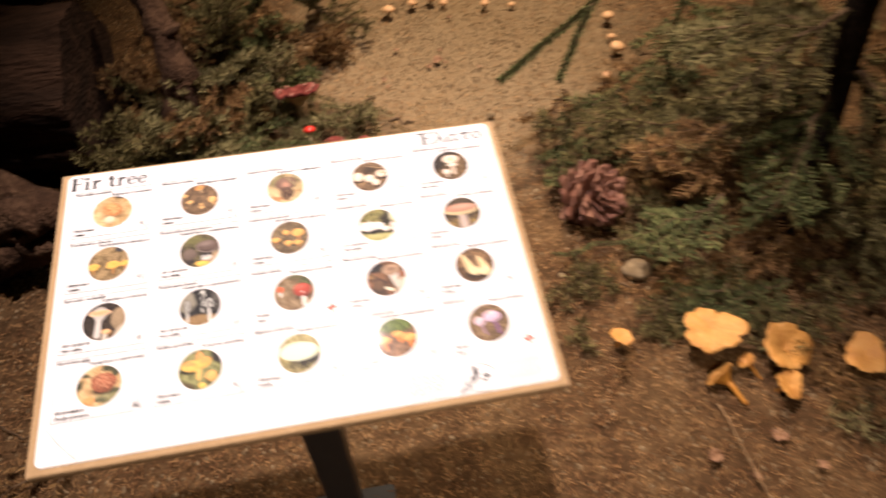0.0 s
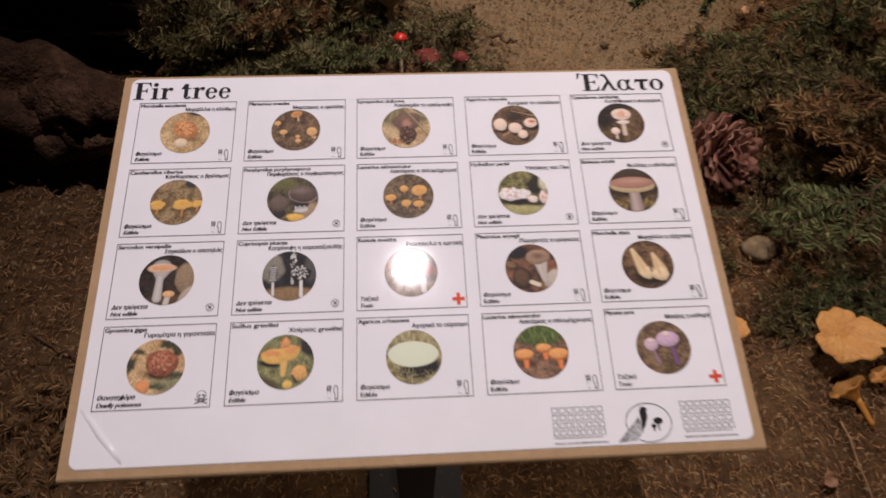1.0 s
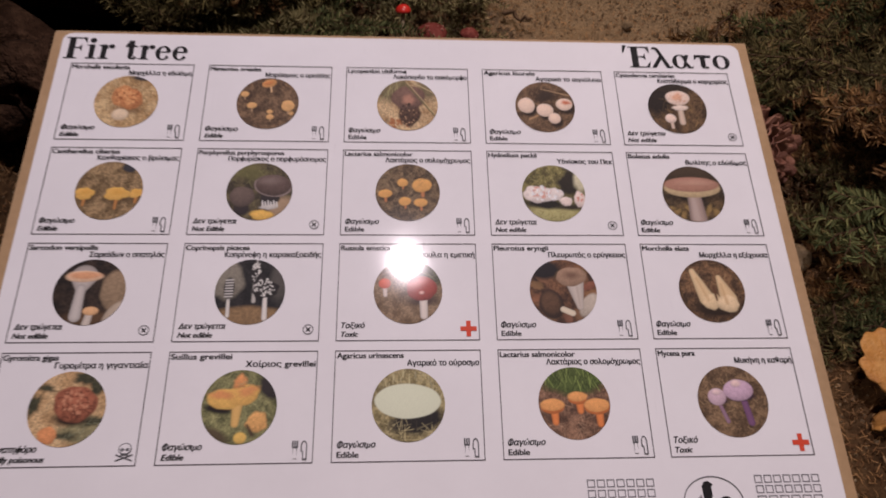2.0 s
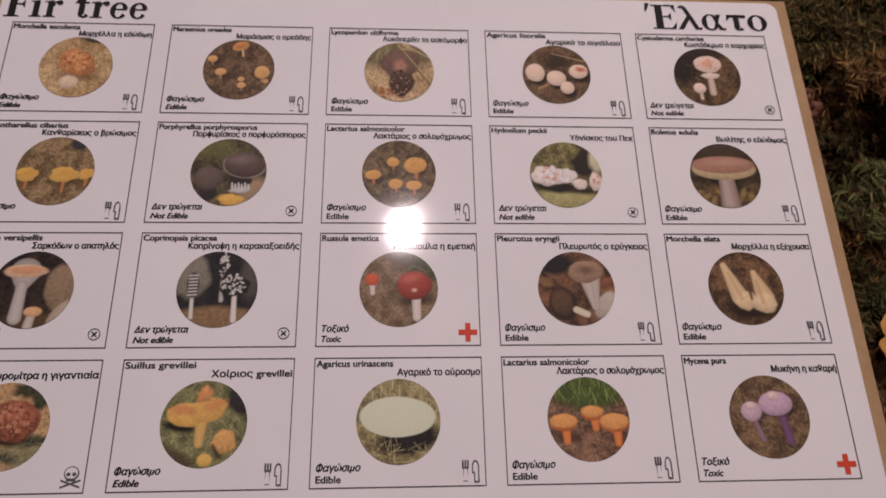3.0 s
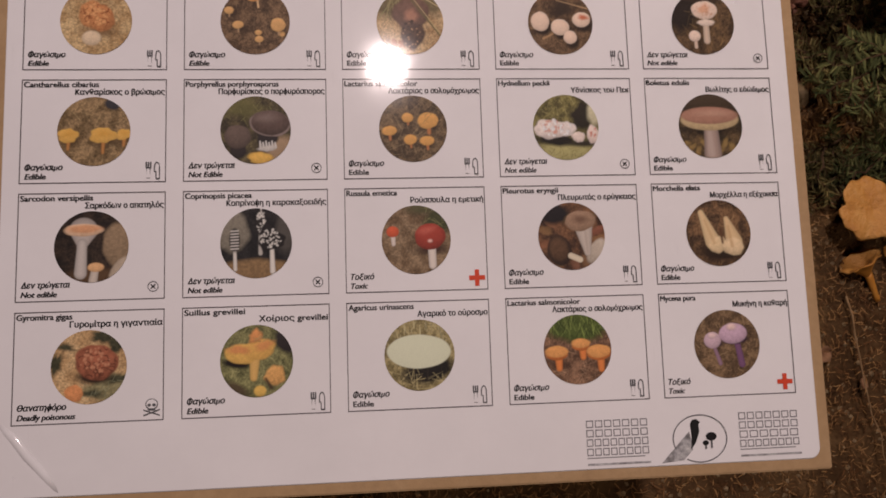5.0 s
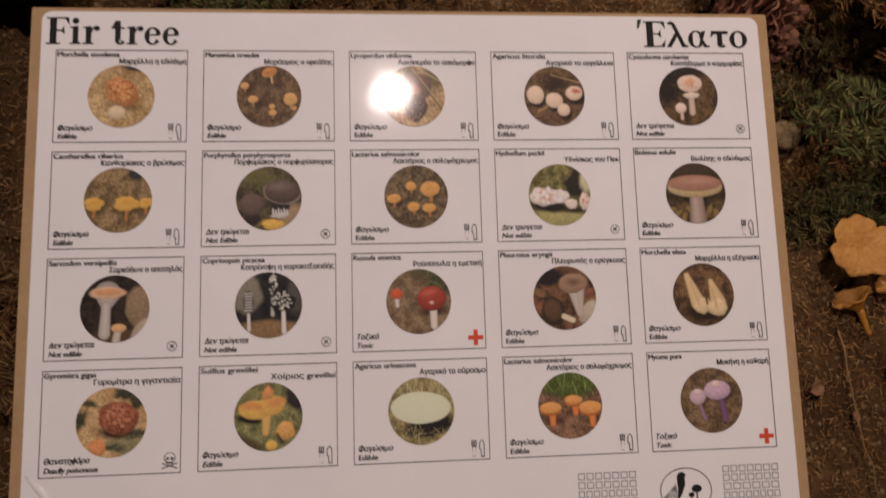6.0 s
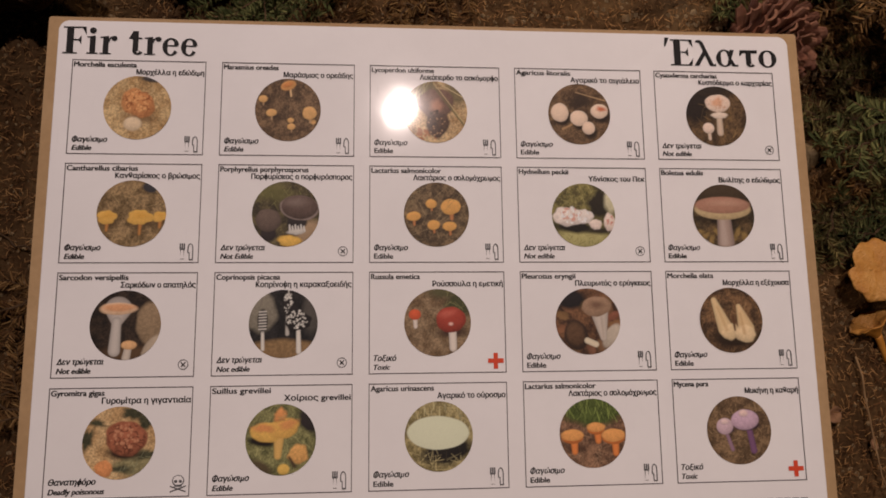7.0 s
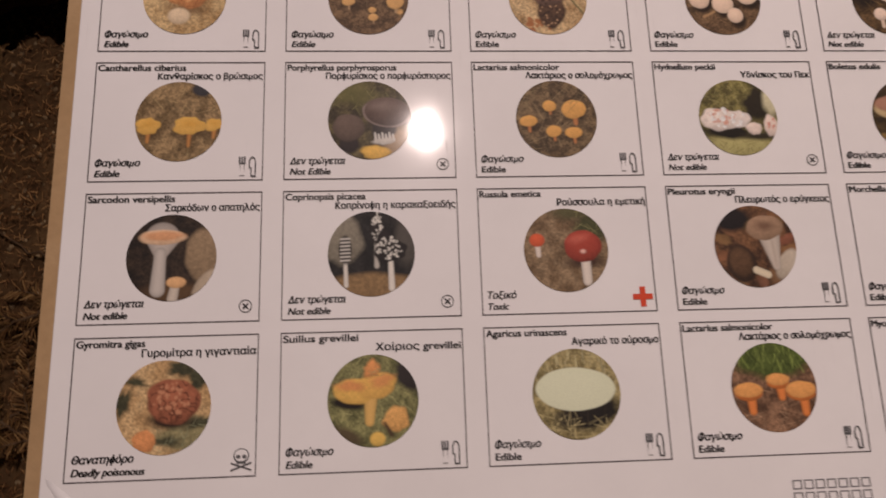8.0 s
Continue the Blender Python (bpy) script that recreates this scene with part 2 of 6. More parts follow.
# ---- the setting ----
def setting():
    xs = np.concatenate([np.linspace(-3.2, -0.95, 14), np.linspace(-0.9, 1.5, 270), np.linspace(1.6, 3.2, 10)])
    ys = np.concatenate([np.linspace(-2.6, -0.75, 12), np.linspace(-0.7, 1.6, 260), np.linspace(1.7, 3.4, 12)])
    verts = [(x, y, ground_z(x, y)) for y in ys for x in xs]
    n = len(xs)
    faces = [(j * n + i, j * n + i + 1, (j + 1) * n + i + 1, (j + 1) * n + i) for j in range(len(ys) - 1) for i in range(n - 1)]
    me = sheet_mesh("ground", verts, faces, [EARTH], smooth=True)
    tagged(link_mesh("ground", me), "brown forest soil strewn with dry fir needles", "ground", kind="structure")
    # unseen walls and ceiling, added to close the space and bounce lamp light
    for name, dims in (("wall_north", (-3.3, 3.3, 3.4, 3.55)), ("wall_south", (-3.3, 3.3, -2.75, -2.6)), ("wall_west", (-3.35, -3.2, -2.6, 3.4)), ("wall_east", (3.2, 3.35, -2.6, 3.4))):
        ob = part(name, box(*dims, -0.1, 2.7), WALL, None)
        tagged(ob, "plain dark brown wall added out of view round the display", "wall", kind="structure")
    tagged(part("ceiling", box(-3.35, 3.35, -2.75, 3.55, 2.7, 2.85), WALL, None), "plain dark brown ceiling added out of view above the display", "ceiling", kind="structure")


setting()


# ---- the information board ----
TILT, TOP = 4.0, 0.541
COLS = [(-0.2027, -0.1297), (-0.1210, -0.0465), (-0.0379, 0.0370), (0.0458, 0.1212), (0.1293, 0.2027)]
ROWTOPS = [(0.0006, -0.0538), (-0.0589, -0.1140), (-0.1190, -0.1745), (-0.1795, -0.2352)]
LIFT = 0.00018


class Print:
    """Flat printed shapes on the sheet: polygons with an ink each."""

    def __init__(self):
        self.verts, self.faces, self.index, self.inks, self.step = [], [], [], [], 0

    def poly(self, pts, ink, level=None):
        if ink not in self.inks:
            self.inks.append(ink)
        if level is None:
            self.step += 1
            level = 2 + 0.12 * self.step
        base = len(self.verts)
        self.verts += [(x, y, LIFT * level) for x, y in pts]
        self.faces.append(tuple(range(base, base + len(pts))))
        self.index.append(self.inks.index(ink))

    def rect(self, x0, y0, x1, y1, ink, level=None):
        self.poly([(x0, y0), (x1, y0), (x1, y1), (x0, y1)], ink, level)

    def border(self, x0, y0, x1, y1, w, ink):
        for r in ((x0, y0, x1, y0 + w), (x0, y1 - w, x1, y1), (x0, y0 + w, x0 + w, y1 - w), (x1 - w, y0 + w, x1, y1 - w)):
            self.rect(*r, ink, 2)

    def arc(self, cx, cy, rx, ry, a0, a1, w, ink, n=24, level=None):
        """A curved stroke; w: its width, or a function of the angle."""
        self.step += 1
        level = 2 + 0.12 * self.step if level is None else level
        for k in range(n):
            quad = []
            for a, side in ((a0 + (a1 - a0) * k / n, 1), (a0 + (a1 - a0) * (k + 1) / n, 1), (a0 + (a1 - a0) * (k + 1) / n, 0), (a0 + (a1 - a0) * k / n, 0)):
                a = radians(a)
                t = w(a) if callable(w) else w
                d = t * (0 if side else 1)
                quad.append((cx + (rx - d) * math.cos(a), cy + (ry - d) * math.sin(a)))
            self.poly(quad, ink, level)

    def disc(self, cx, cy, rx, ry, ink, n=28, rough=0.0, seed=0, level=None, turn=0.0):
        rnd = random.Random(seed)
        pts = []
        for k in range(n):
            a = math.tau * k / n
            r = 1 + rough * (rnd.random() * 2 - 1)
            x, y = rx * r * math.cos(a), ry * r * math.sin(a)
            pts.append((cx + x * math.cos(turn) - y * math.sin(turn), cy + x * math.sin(turn) + y * math.cos(turn)))
        self.poly(pts, ink, level)

    def link(self, name, parent, label=""):
        return link_mesh(name, sheet_mesh(name, self.verts, self.faces, [INK[i] for i in self.inks], self.index), parent, label)


SIDE = 116  # quads across a printed picture


def picture_grid():
    """A square grid of quads pressed into a disc of radius 1."""
    u, v = np.meshgrid(np.linspace(-1, 1, SIDE + 1), np.linspace(-1, 1, SIDE + 1))
    x, y = u * np.sqrt(1 - v * v / 2), v * np.sqrt(1 - u * u / 2)
    n = SIDE + 1
    a = (np.arange(SIDE)[:, None] * n + np.arange(SIDE)[None, :]).ravel()
    return x.ravel(), y.ravel(), np.stack([a, a + 1, a + n + 1, a + n], 1)


GRID_X, GRID_Y, GRID_FACES = picture_grid()
PICTURE_INK, _nt, _b = tree("print_picture")
_at = _nt.nodes.new("ShaderNodeAttribute")
_at.attribute_name = "ink"
_grain = noise_node(_nt, 2600, 2, 0.5, _nt.nodes.new("ShaderNodeTexCoord").outputs["Object"])
_dots = ramp_node(_nt, _grain.outputs[0], [(0.3, (0.86, 0.86, 0.86)), (0.7, (1.08, 1.08, 1.08))])
_nt.links.new(mix_node(_nt, 1.0, _at.outputs["Color"], _dots.outputs[0], "MULTIPLY"), _b.inputs["Base Color"])
laminated(PICTURE_INK, _nt, _b)


def ink(rgb):
    """Reflectance of a printed tone given in 0..255 beside paper of 235, 210, 200."""
    lin = [((c / 255 + 0.055) / 1.055) ** 2.4 for c in rgb]
    white = [((c / 255 + 0.055) / 1.055) ** 2.4 for c in (235, 210, 200)]
    return np.array([min(0.86, k * a / b) for a, b, k in zip(lin, white, (0.80, 0.69, 0.67))])


class Photograph:
    """A round printed picture, composed of soft shapes and strokes in shares of its radius."""

    def __init__(self, seed):
        self.rng = np.random.RandomState(100 + seed)
        self.x, self.y = GRID_X, GRID_Y
        self.c = np.zeros((len(GRID_X), 3))

    def cloud(self, scale, octaves=4, x=None, y=None):
        """Lattice noise, 0..1."""
        x, y = self.x if x is None else x, self.y if y is None else y
        total, amp, out = 0.0, 1.0, 0.0
        for _ in range(octaves):
            table = self.rng.rand(64, 64)
            u, v = x * scale + 32.3, y * scale + 32.7
            i, j = np.floor(u).astype(int), np.floor(v).astype(int)
            f, g = u - i, v - j
            f, g = f * f * (3 - 2 * f), g * g * (3 - 2 * g)
            i, j = i % 64, j % 64
            k, l = (i + 1) % 64, (j + 1) % 64
            out = out + amp * (table[i, j] * (1 - f) * (1 - g) + table[k, j] * f * (1 - g) + table[i, l] * (1 - f) * g + table[k, l] * f * g)
            total += amp
            amp, scale = amp * 0.62, scale * 2.1
        return out / total

    def lay(self, mask, colour):
        self.c += (colour - self.c) * mask[:, None]

    def ground(self, light, dark, scale=5.0, second=None):
        """Mottled litter between two tones, with a third in broad patches."""
        self.c[:] = ink(dark)
        self.lay(np.clip((self.cloud(scale, 5) - 0.34) / 0.32, 0, 1), ink(light))
        if second is not None:
            self.lay(np.clip((self.cloud(1.6, 4) - 0.5) / 0.2, 0, 1) * 0.8, ink(second))
        self.c *= (0.45 + 1.1 * self.cloud(24, 2))[:, None]

    def blob(self, x, y, rx, ry, rgb, edge=0.05, turn=0.0, rough=0.0, light=0.35, grain=0.16, scale=16, keep=1.0):
        """A rounded body, lit from above, with a soft rim."""
        dx, dy = self.x - x, self.y - y
        u, v = (dx * math.cos(turn) + dy * math.sin(turn)) / rx, (dy * math.cos(turn) - dx * math.sin(turn)) / ry
        r = np.hypot(u, v)
        if rough:
            a = np.arctan2(v, u)
            for k in (2, 3, 5, 8):
                r = r * (1 + rough / k ** 0.5 * np.sin(k * a + self.rng.uniform(0, 6.28)))
        soft = edge / min(rx, ry)
        mask = np.clip((1 + soft / 2 - r) / soft, 0, 1) * keep
        tone = 1 + light * (0.55 * v - 0.25 * u * 0.4) - light * 0.55 * np.clip(r, 0, 1.2) ** 3 + grain * 2 * (self.cloud(scale, 3) - 0.5)
        self.c += (ink(rgb)[None] * np.clip(tone, 0.15, 1.5)[:, None] - self.c) * mask[:, None]

    def stroke(self, x0, y0, x1, y1, w0, w1, rgb, edge=0.025, light=0.0, keep=1.0):
        """A tapering straight band; light: how much it rounds off to its sides."""
        d = math.hypot(x1 - x0, y1 - y0) + 1e-9
        t = np.clip(((self.x - x0) * (x1 - x0) + (self.y - y0) * (y1 - y0)) / d ** 2, 0, 1)
        off = np.hypot(self.x - x0 - t * (x1 - x0), self.y - y0 - t * (y1 - y0))
        w = w0 + (w1 - w0) * t
        mask = np.clip((w + edge / 2 - off) / edge, 0, 1) * keep
        tone = 1 - light * np.clip(off / w, 0, 1.2) ** 2
        self.c += (ink(rgb)[None] * tone[:, None] - self.c) * mask[:, None]

    def grass(self, rgb, count, region=(-1, -1, 1, 1), length=0.35, width=0.010, lean=(0, 6.28), keep=0.7):
        for _ in range(count):
            x, y = self.rng.uniform(region[0], region[2]), self.rng.uniform(region[1], region[3])
            a, l = self.rng.uniform(*lean), length * self.rng.uniform(0.4, 1)
            shade = self.rng.uniform(0.65, 1.2)
            self.stroke(x, y, x + l * math.cos(a), y + l * math.sin(a), width, width * 0.5, [min(255, c * shade) for c in rgb], 0.022, 0, keep)

    def spots(self, rgb, count, x, y, rx, ry, size, light=0.2, keep=0.9):
        for _ in range(count):
            a, d = self.rng.uniform(0, 6.28), math.sqrt(self.rng.rand())
            s = size * self.rng.uniform(0.6, 1.3)
            self.blob(x + rx * d * math.cos(a), y + ry * d * math.sin(a), s, s * self.rng.uniform(0.6, 1), rgb, 0.03, self.rng.uniform(0, 3), 0.1, light, 0.1, keep=keep)

    def wrinkles(self, x, y, rx, ry, rgb, scale=9, width=0.16):
        """Winding furrows inside an ellipse."""
        inside = np.clip((1.0 - np.hypot((self.x - x) / rx, (self.y - y) / ry)) * 6, 0, 1)
        f = np.abs(self.cloud(scale, 2) - 0.5) / width * 2.2
        self.lay(inside * np.clip(1 - f, 0, 1) * 0.85, ink(rgb))

    def toadstool(self, x, y, r, rgb, stem, tall=1.6, squash=0.72):
        """A cap seen from above and aslant, with its shadow and a short stem."""
        self.blob(x + 0.12 * r, y - 0.55 * r, r, r * 0.6, (55, 40, 28), 0.10, keep=0.7)
        self.stroke(x + 0.05 * r, y - 0.3 * r, x + 0.10 * r, y - tall * r, 0.22 * r, 0.18 * r, stem, 0.04, 0.3, 0.8)
        self.blob(x, y, r, r * squash, rgb, 0.03, 0.05, 0.03, 0.30, 0.14)
        self.blob(x, y + 0.05 * r, r * 0.5, r * squash * 0.42, [c * 0.92 for c in rgb], 0.10, 0, 0.1, 0.1, 0.1, keep=0.7)

    def link(self, cx, cy, radius, parent):
        n = len(self.x)
        me = bpy.data.meshes.new("printed_picture")
        me.vertices.add(n)
        co = np.stack([cx + self.x * radius, cy + self.y * radius, np.full(n, LIFT * 2)], 1)
        me.vertices.foreach_set("co", co.ravel())
        m = len(GRID_FACES)
        me.loops.add(4 * m)
        me.loops.foreach_set("vertex_index", GRID_FACES.ravel().astype(np.int32))
        me.polygons.add(m)
        me.polygons.foreach_set("loop_start", np.arange(0, 4 * m, 4, dtype=np.int32))
        me.update(calc_edges=True)
        rgba = np.ones((n, 4))
        rgba[:, :3] = np.clip(self.c, 0.004, 0.9)
        me.attributes.new("ink", "FLOAT_COLOR", "POINT").data.foreach_set("color", rgba.ravel())
        me.materials.append(PICTURE_INK)
        return link_mesh("printed_picture", me, parent)


def morel(p):
    p.ground((208, 172, 122), (170, 132, 86), 3)
    p.grass((140, 105, 65), 26, length=0.4, lean=(-0.5, 0.5), keep=0.5)
    p.blob(0.35, 0.9, 0.3, 0.09, (70, 62, 58), 0.06, -0.15)
    p.blob(0.05, -0.32, 0.5, 0.16, (110, 75, 45), 0.14, keep=0.7)
    p.blob(-0.12, -0.52, 0.27, 0.22, (230, 198, 160), 0.06)
    p.blob(-0.12, 0.18, 0.36, 0.42, (208, 140, 86), 0.05, 0, 0.05, 0.3, 0.3, 10)
    p.blob(0.16, 0.08, 0.36, 0.40, (202, 132, 80), 0.05, 0.3, 0.05, 0.35, 0.3, 10)
    p.wrinkles(0.0, 0.14, 0.50, 0.48, (120, 55, 28), 8, 0.2)
    p.spots((232, 165, 105), 30, -0.04, 0.2, 0.36, 0.34, 0.045)


def fairy_ring(p):
    p.ground((128, 98, 70), (82, 60, 42), 6)
    p.grass((150, 120, 88), 50, length=0.35, keep=0.5)
    p.grass((66, 48, 34), 30, length=0.3)
    for x, y, r, q in ((-0.76, 0.34, 0.14, 0.8), (-0.5, -0.1, 0.16, 0.75), (0.09, -0.34, 0.10, 0.8), (0.77, -0.38, 0.09, 0.9), (0.66, -0.1, 0.22, 0.95), (0.11, -0.54, 0.12, 0.85)):
        p.toadstool(x, y, r, (228, 172, 108), (190, 150, 110), 1.35, q)
    p.stroke(0.06, 0.7, 0.09, 0.44, 0.03, 0.03, (225, 180, 130), light=0.3)
    p.blob(0.0, 0.78, 0.24, 0.15, (222, 156, 92), 0.03, 0.35)
    p.blob(-0.02, 0.80, 0.17, 0.08, (205, 130, 72), 0.06, 0.35)


def puffball(p):
    p.ground((205, 170, 124), (165, 128, 86), 3)
    p.blob(-0.5, 0.6, 0.6, 0.5, (88, 80, 52), 0.3, 0, 0.1, keep=0.8)
    p.blob(0.7, 0.65, 0.4, 0.4, (96, 86, 58), 0.3, 0, 0.1, keep=0.8)
    p.grass((160, 142, 96), 30, (-1, 0, -0.2, 0.9), 0.7, 0.014, (0.9, 2.0))
    p.spots((170, 105, 62), 14, -0.3, -0.75, 0.4, 0.2, 0.07)
    p.blob(0.07, -0.38, 0.38, 0.42, (86, 60, 44), 0.08, 0, 0.08, 0.4, 0.5, 12)
    p.blob(0.03, 0.28, 0.56, 0.48, (122, 90, 74), 0.06, 0, 0.04, 0.5, 0.25, 10)
    p.blob(0.03, 0.2, 0.2, 0.17, (178, 126, 100), 0.14, 0, 0.1, 0.1)
    p.spots((60, 42, 32), 26, 0.06, -0.35, 0.34, 0.4, 0.04)
    p.spots((196, 150, 110), 16, 0.06, -0.4, 0.3, 0.4, 0.025)
    p.stroke(-0.15, 0.95, 0.95, -0.5, 0.018, 0.022, (112, 100, 66))
    p.stroke(-0.05, 0.95, 0.9, -0.35, 0.010, 0.012, (196, 172, 120))
    p.stroke(0.1, 0.95, 0.85, 0.5, 0.014, 0.014, (205, 178, 130))
    p.stroke(-0.95, 0.1, -0.3, 0.95, 0.014, 0.01, (150, 140, 92))


def field_caps(p):
    p.ground((124, 94, 66), (80, 58, 40), 5)
    p.grass((150, 116, 82), 36, length=0.35, keep=0.6)
    p.grass((60, 42, 30), 26, length=0.25)
    p.blob(0.05, 0.45, 0.35, 0.22, (62, 46, 34), 0.2, 0, 0.2)
    p.stroke(-0.1, 0.72, 0.85, 0.45, 0.014, 0.02, (176, 140, 100))
    p.stroke(-0.55, -0.5, -0.25, -0.35, 0.04, 0.03, (170, 130, 90))
    for x, y, rx, ry in ((-0.63, 0.04, 0.28, 0.31), (0.65, 0.1, 0.28, 0.24), (-0.02, -0.14, 0.28, 0.26), (0.28, -0.46, 0.21, 0.21)):
        p.blob(x + 0.07, y - 0.13, rx, ry, (50, 36, 26), 0.10)
        p.blob(x, y, rx, ry, (240, 205, 176), 0.03, 0, 0.02, 0.30, 0.08)
    p.blob(0.71, 0.17, 0.13, 0.08, (205, 115, 80), 0.08, 0, 0.15, 0.1)


def parasol_pair(p):
    p.ground((112, 84, 56), (70, 52, 36), 5)
    p.blob(-0.65, 0.3, 0.5, 0.6, (46, 36, 30), 0.3, 0, 0.1)
    p.blob(-0.1, 0.9, 0.7, 0.22, (52, 42, 34), 0.25)
    p.grass((140, 108, 66), 40, (-0.6, -1, 1, 0.4), 0.4, keep=0.6)
    p.stroke(0.09, 0.2, 0.1, -0.56, 0.09, 0.11, (215, 185, 158), light=0.4)
    p.blob(0.1, 0.02, 0.26, 0.11, (232, 205, 182), 0.03, 0, 0.08)
    p.blob(0.07, 0.43, 0.41, 0.30, (238, 205, 180), 0.03, 0, 0.03, 0.25)
    p.blob(0.06, 0.46, 0.2, 0.13, (226, 168, 132), 0.10, 0, 0.2, 0.1)
    p.spots((205, 150, 118), 14, 0.07, 0.42, 0.3, 0.2, 0.025)
    p.stroke(-0.28, -0.4, -0.26, -0.76, 0.05, 0.06, (220, 190, 164), light=0.4)
    p.blob(-0.29, -0.41, 0.19, 0.18, (238, 206, 182), 0.03)


def golden_caps(p):
    p.ground((162, 130, 90), (108, 84, 54), 5)
    p.grass((186, 156, 108), 60, length=0.5, keep=0.5)
    p.grass((92, 72, 46), 34, length=0.4, keep=0.6)
    p.blob(0.5, 0.78, 0.22, 0.15, (62, 58, 60), 0.06, -0.3)
    for x, y, rx, ry in ((-0.7, -0.12, 0.30, 0.19), (0.82, -0.1, 0.22, 0.15), (0.25, -0.12, 0.34, 0.24)):
        p.blob(x, y - 0.18, rx, ry * 0.7, (84, 60, 36), 0.12, keep=0.7)
        p.stroke(x + 0.02, y - 0.1, x, y - ry * 2.1, 0.06, 0.04, (206, 136, 72), 0.05, 0.3, 0.8)
        p.blob(x, y, rx, ry, (230, 174, 86), 0.03, 0.0, 0.12, 0.22, 0.10)
        p.blob(x + 0.02, y + 0.05, rx * 0.5, ry * 0.4, (212, 150, 60), 0.12, 0, 0.2, 0.1, keep=0.6)


def dark_caps(p):
    p.ground((104, 90, 60), (62, 52, 38), 4)
    p.blob(-0.4, 0.65, 0.6, 0.3, (112, 104, 58), 0.3, 0, 0.2, keep=0.7)
    p.grass((128, 118, 72), 24, (-0.9, 0.3, 0.6, 0.95), 0.25)
    p.blob(0.75, -0.6, 0.45, 0.4, (165, 134, 102), 0.2)
    p.blob(-0.5, -0.62, 0.24, 0.22, (52, 42, 40), 0.06)
    p.blob(-0.51, -0.2, 0.37, 0.36, (108, 88, 76), 0.04, 0, 0.03, 0.5, 0.15)
    p.blob(0.34, -0.25, 0.30, 0.22, (50, 42, 40), 0.06)
    for k in range(6):
        u = 0.12 + 0.085 * k
        p.stroke(u, -0.34 - 0.04 * (k % 2), u + 0.02, -0.52, 0.022, 0.035, (212, 200, 188))
    p.blob(0.32, -0.56, 0.25, 0.08, (205, 192, 178), 0.04, 0, 0.1)
    p.blob(0.41, 0.18, 0.58, 0.38, (164, 140, 128), 0.03, -0.08, 0.02)
    p.blob(0.41, 0.21, 0.56, 0.36, (100, 78, 68), 0.04, -0.08, 0.02, 0.5, 0.2)
    p.blob(0.3, 0.36, 0.3, 0.12, (146, 124, 112), 0.2, 0.1, 0.1, 0.1, keep=0.6)
    p.blob(0.13, -0.83, 0.34, 0.18, (232, 178, 84), 0.05, 0, 0.08)


def milk_caps(p):
    p.ground((130, 104, 74), (80, 62, 44), 6)
    p.grass((168, 142, 104), 60, length=0.7, width=0.009, keep=0.5)
    p.grass((66, 52, 36), 34, length=0.5)
    for x, y, r, q in ((-0.16, 0.33, 0.17, 0.85), (0.44, 0.24, 0.31, 0.78), (-0.7, -0.06, 0.22, 0.66), (-0.09, -0.33, 0.19, 0.8), (0.4, -0.37, 0.21, 0.7)):
        p.toadstool(x, y, r, (232, 168, 92), (206, 130, 78), 1.2, q)
    p.grass((150, 128, 90), 10, (-0.9, 0.0, 0.9, 0.9), 0.7, 0.008, keep=0.6)


def tooth_fungus(p):
    p.ground((140, 126, 74), (86, 76, 44), 6)
    p.grass((176, 160, 104), 40, (-0.9, 0.2, 0.9, 0.95), 0.3, keep=0.6)
    p.blob(0.5, 0.35, 0.35, 0.42, (48, 40, 30), 0.2, 0, 0.2)
    p.blob(0.88, 0.5, 0.2, 0.45, (215, 200, 160), 0.12, 0, 0.1)
    p.blob(0.0, -0.75, 0.95, 0.32, (178, 164, 106), 0.2, 0, 0.1)
    p.grass((120, 112, 62), 30, (-0.8, -0.95, 0.8, -0.6), 0.25, keep=0.6)
    p.blob(-0.3, -0.36, 0.6, 0.2, (36, 30, 24), 0.10, -0.08, 0.1)
    p.blob(0.5, -0.5, 0.5, 0.10, (52, 44, 32), 0.10)
    p.blob(-0.45, -0.06, 0.52, 0.30, (238, 216, 200), 0.04, 0.05, 0.10, 0.3, 0.25, 10)
    p.blob(0.02, -0.05, 0.26, 0.24, (240, 220, 205), 0.04, 0, 0.10, 0.3, 0.2, 10)
    p.spots((224, 160, 136), 30, -0.34, 0.02, 0.46, 0.2, 0.04)
    p.spots((250, 236, 222), 26, -0.3, -0.02, 0.5, 0.24, 0.05)
    p.blob(0.37, -0.30, 0.19, 0.17, (236, 210, 192), 0.04, 0, 0.08)
    p.blob(0.82, -0.24, 0.19, 0.28, (236, 208, 190), 0.04, 0, 0.08)
    p.spots((216, 140, 118), 10, 0.82, -0.2, 0.12, 0.2, 0.035)


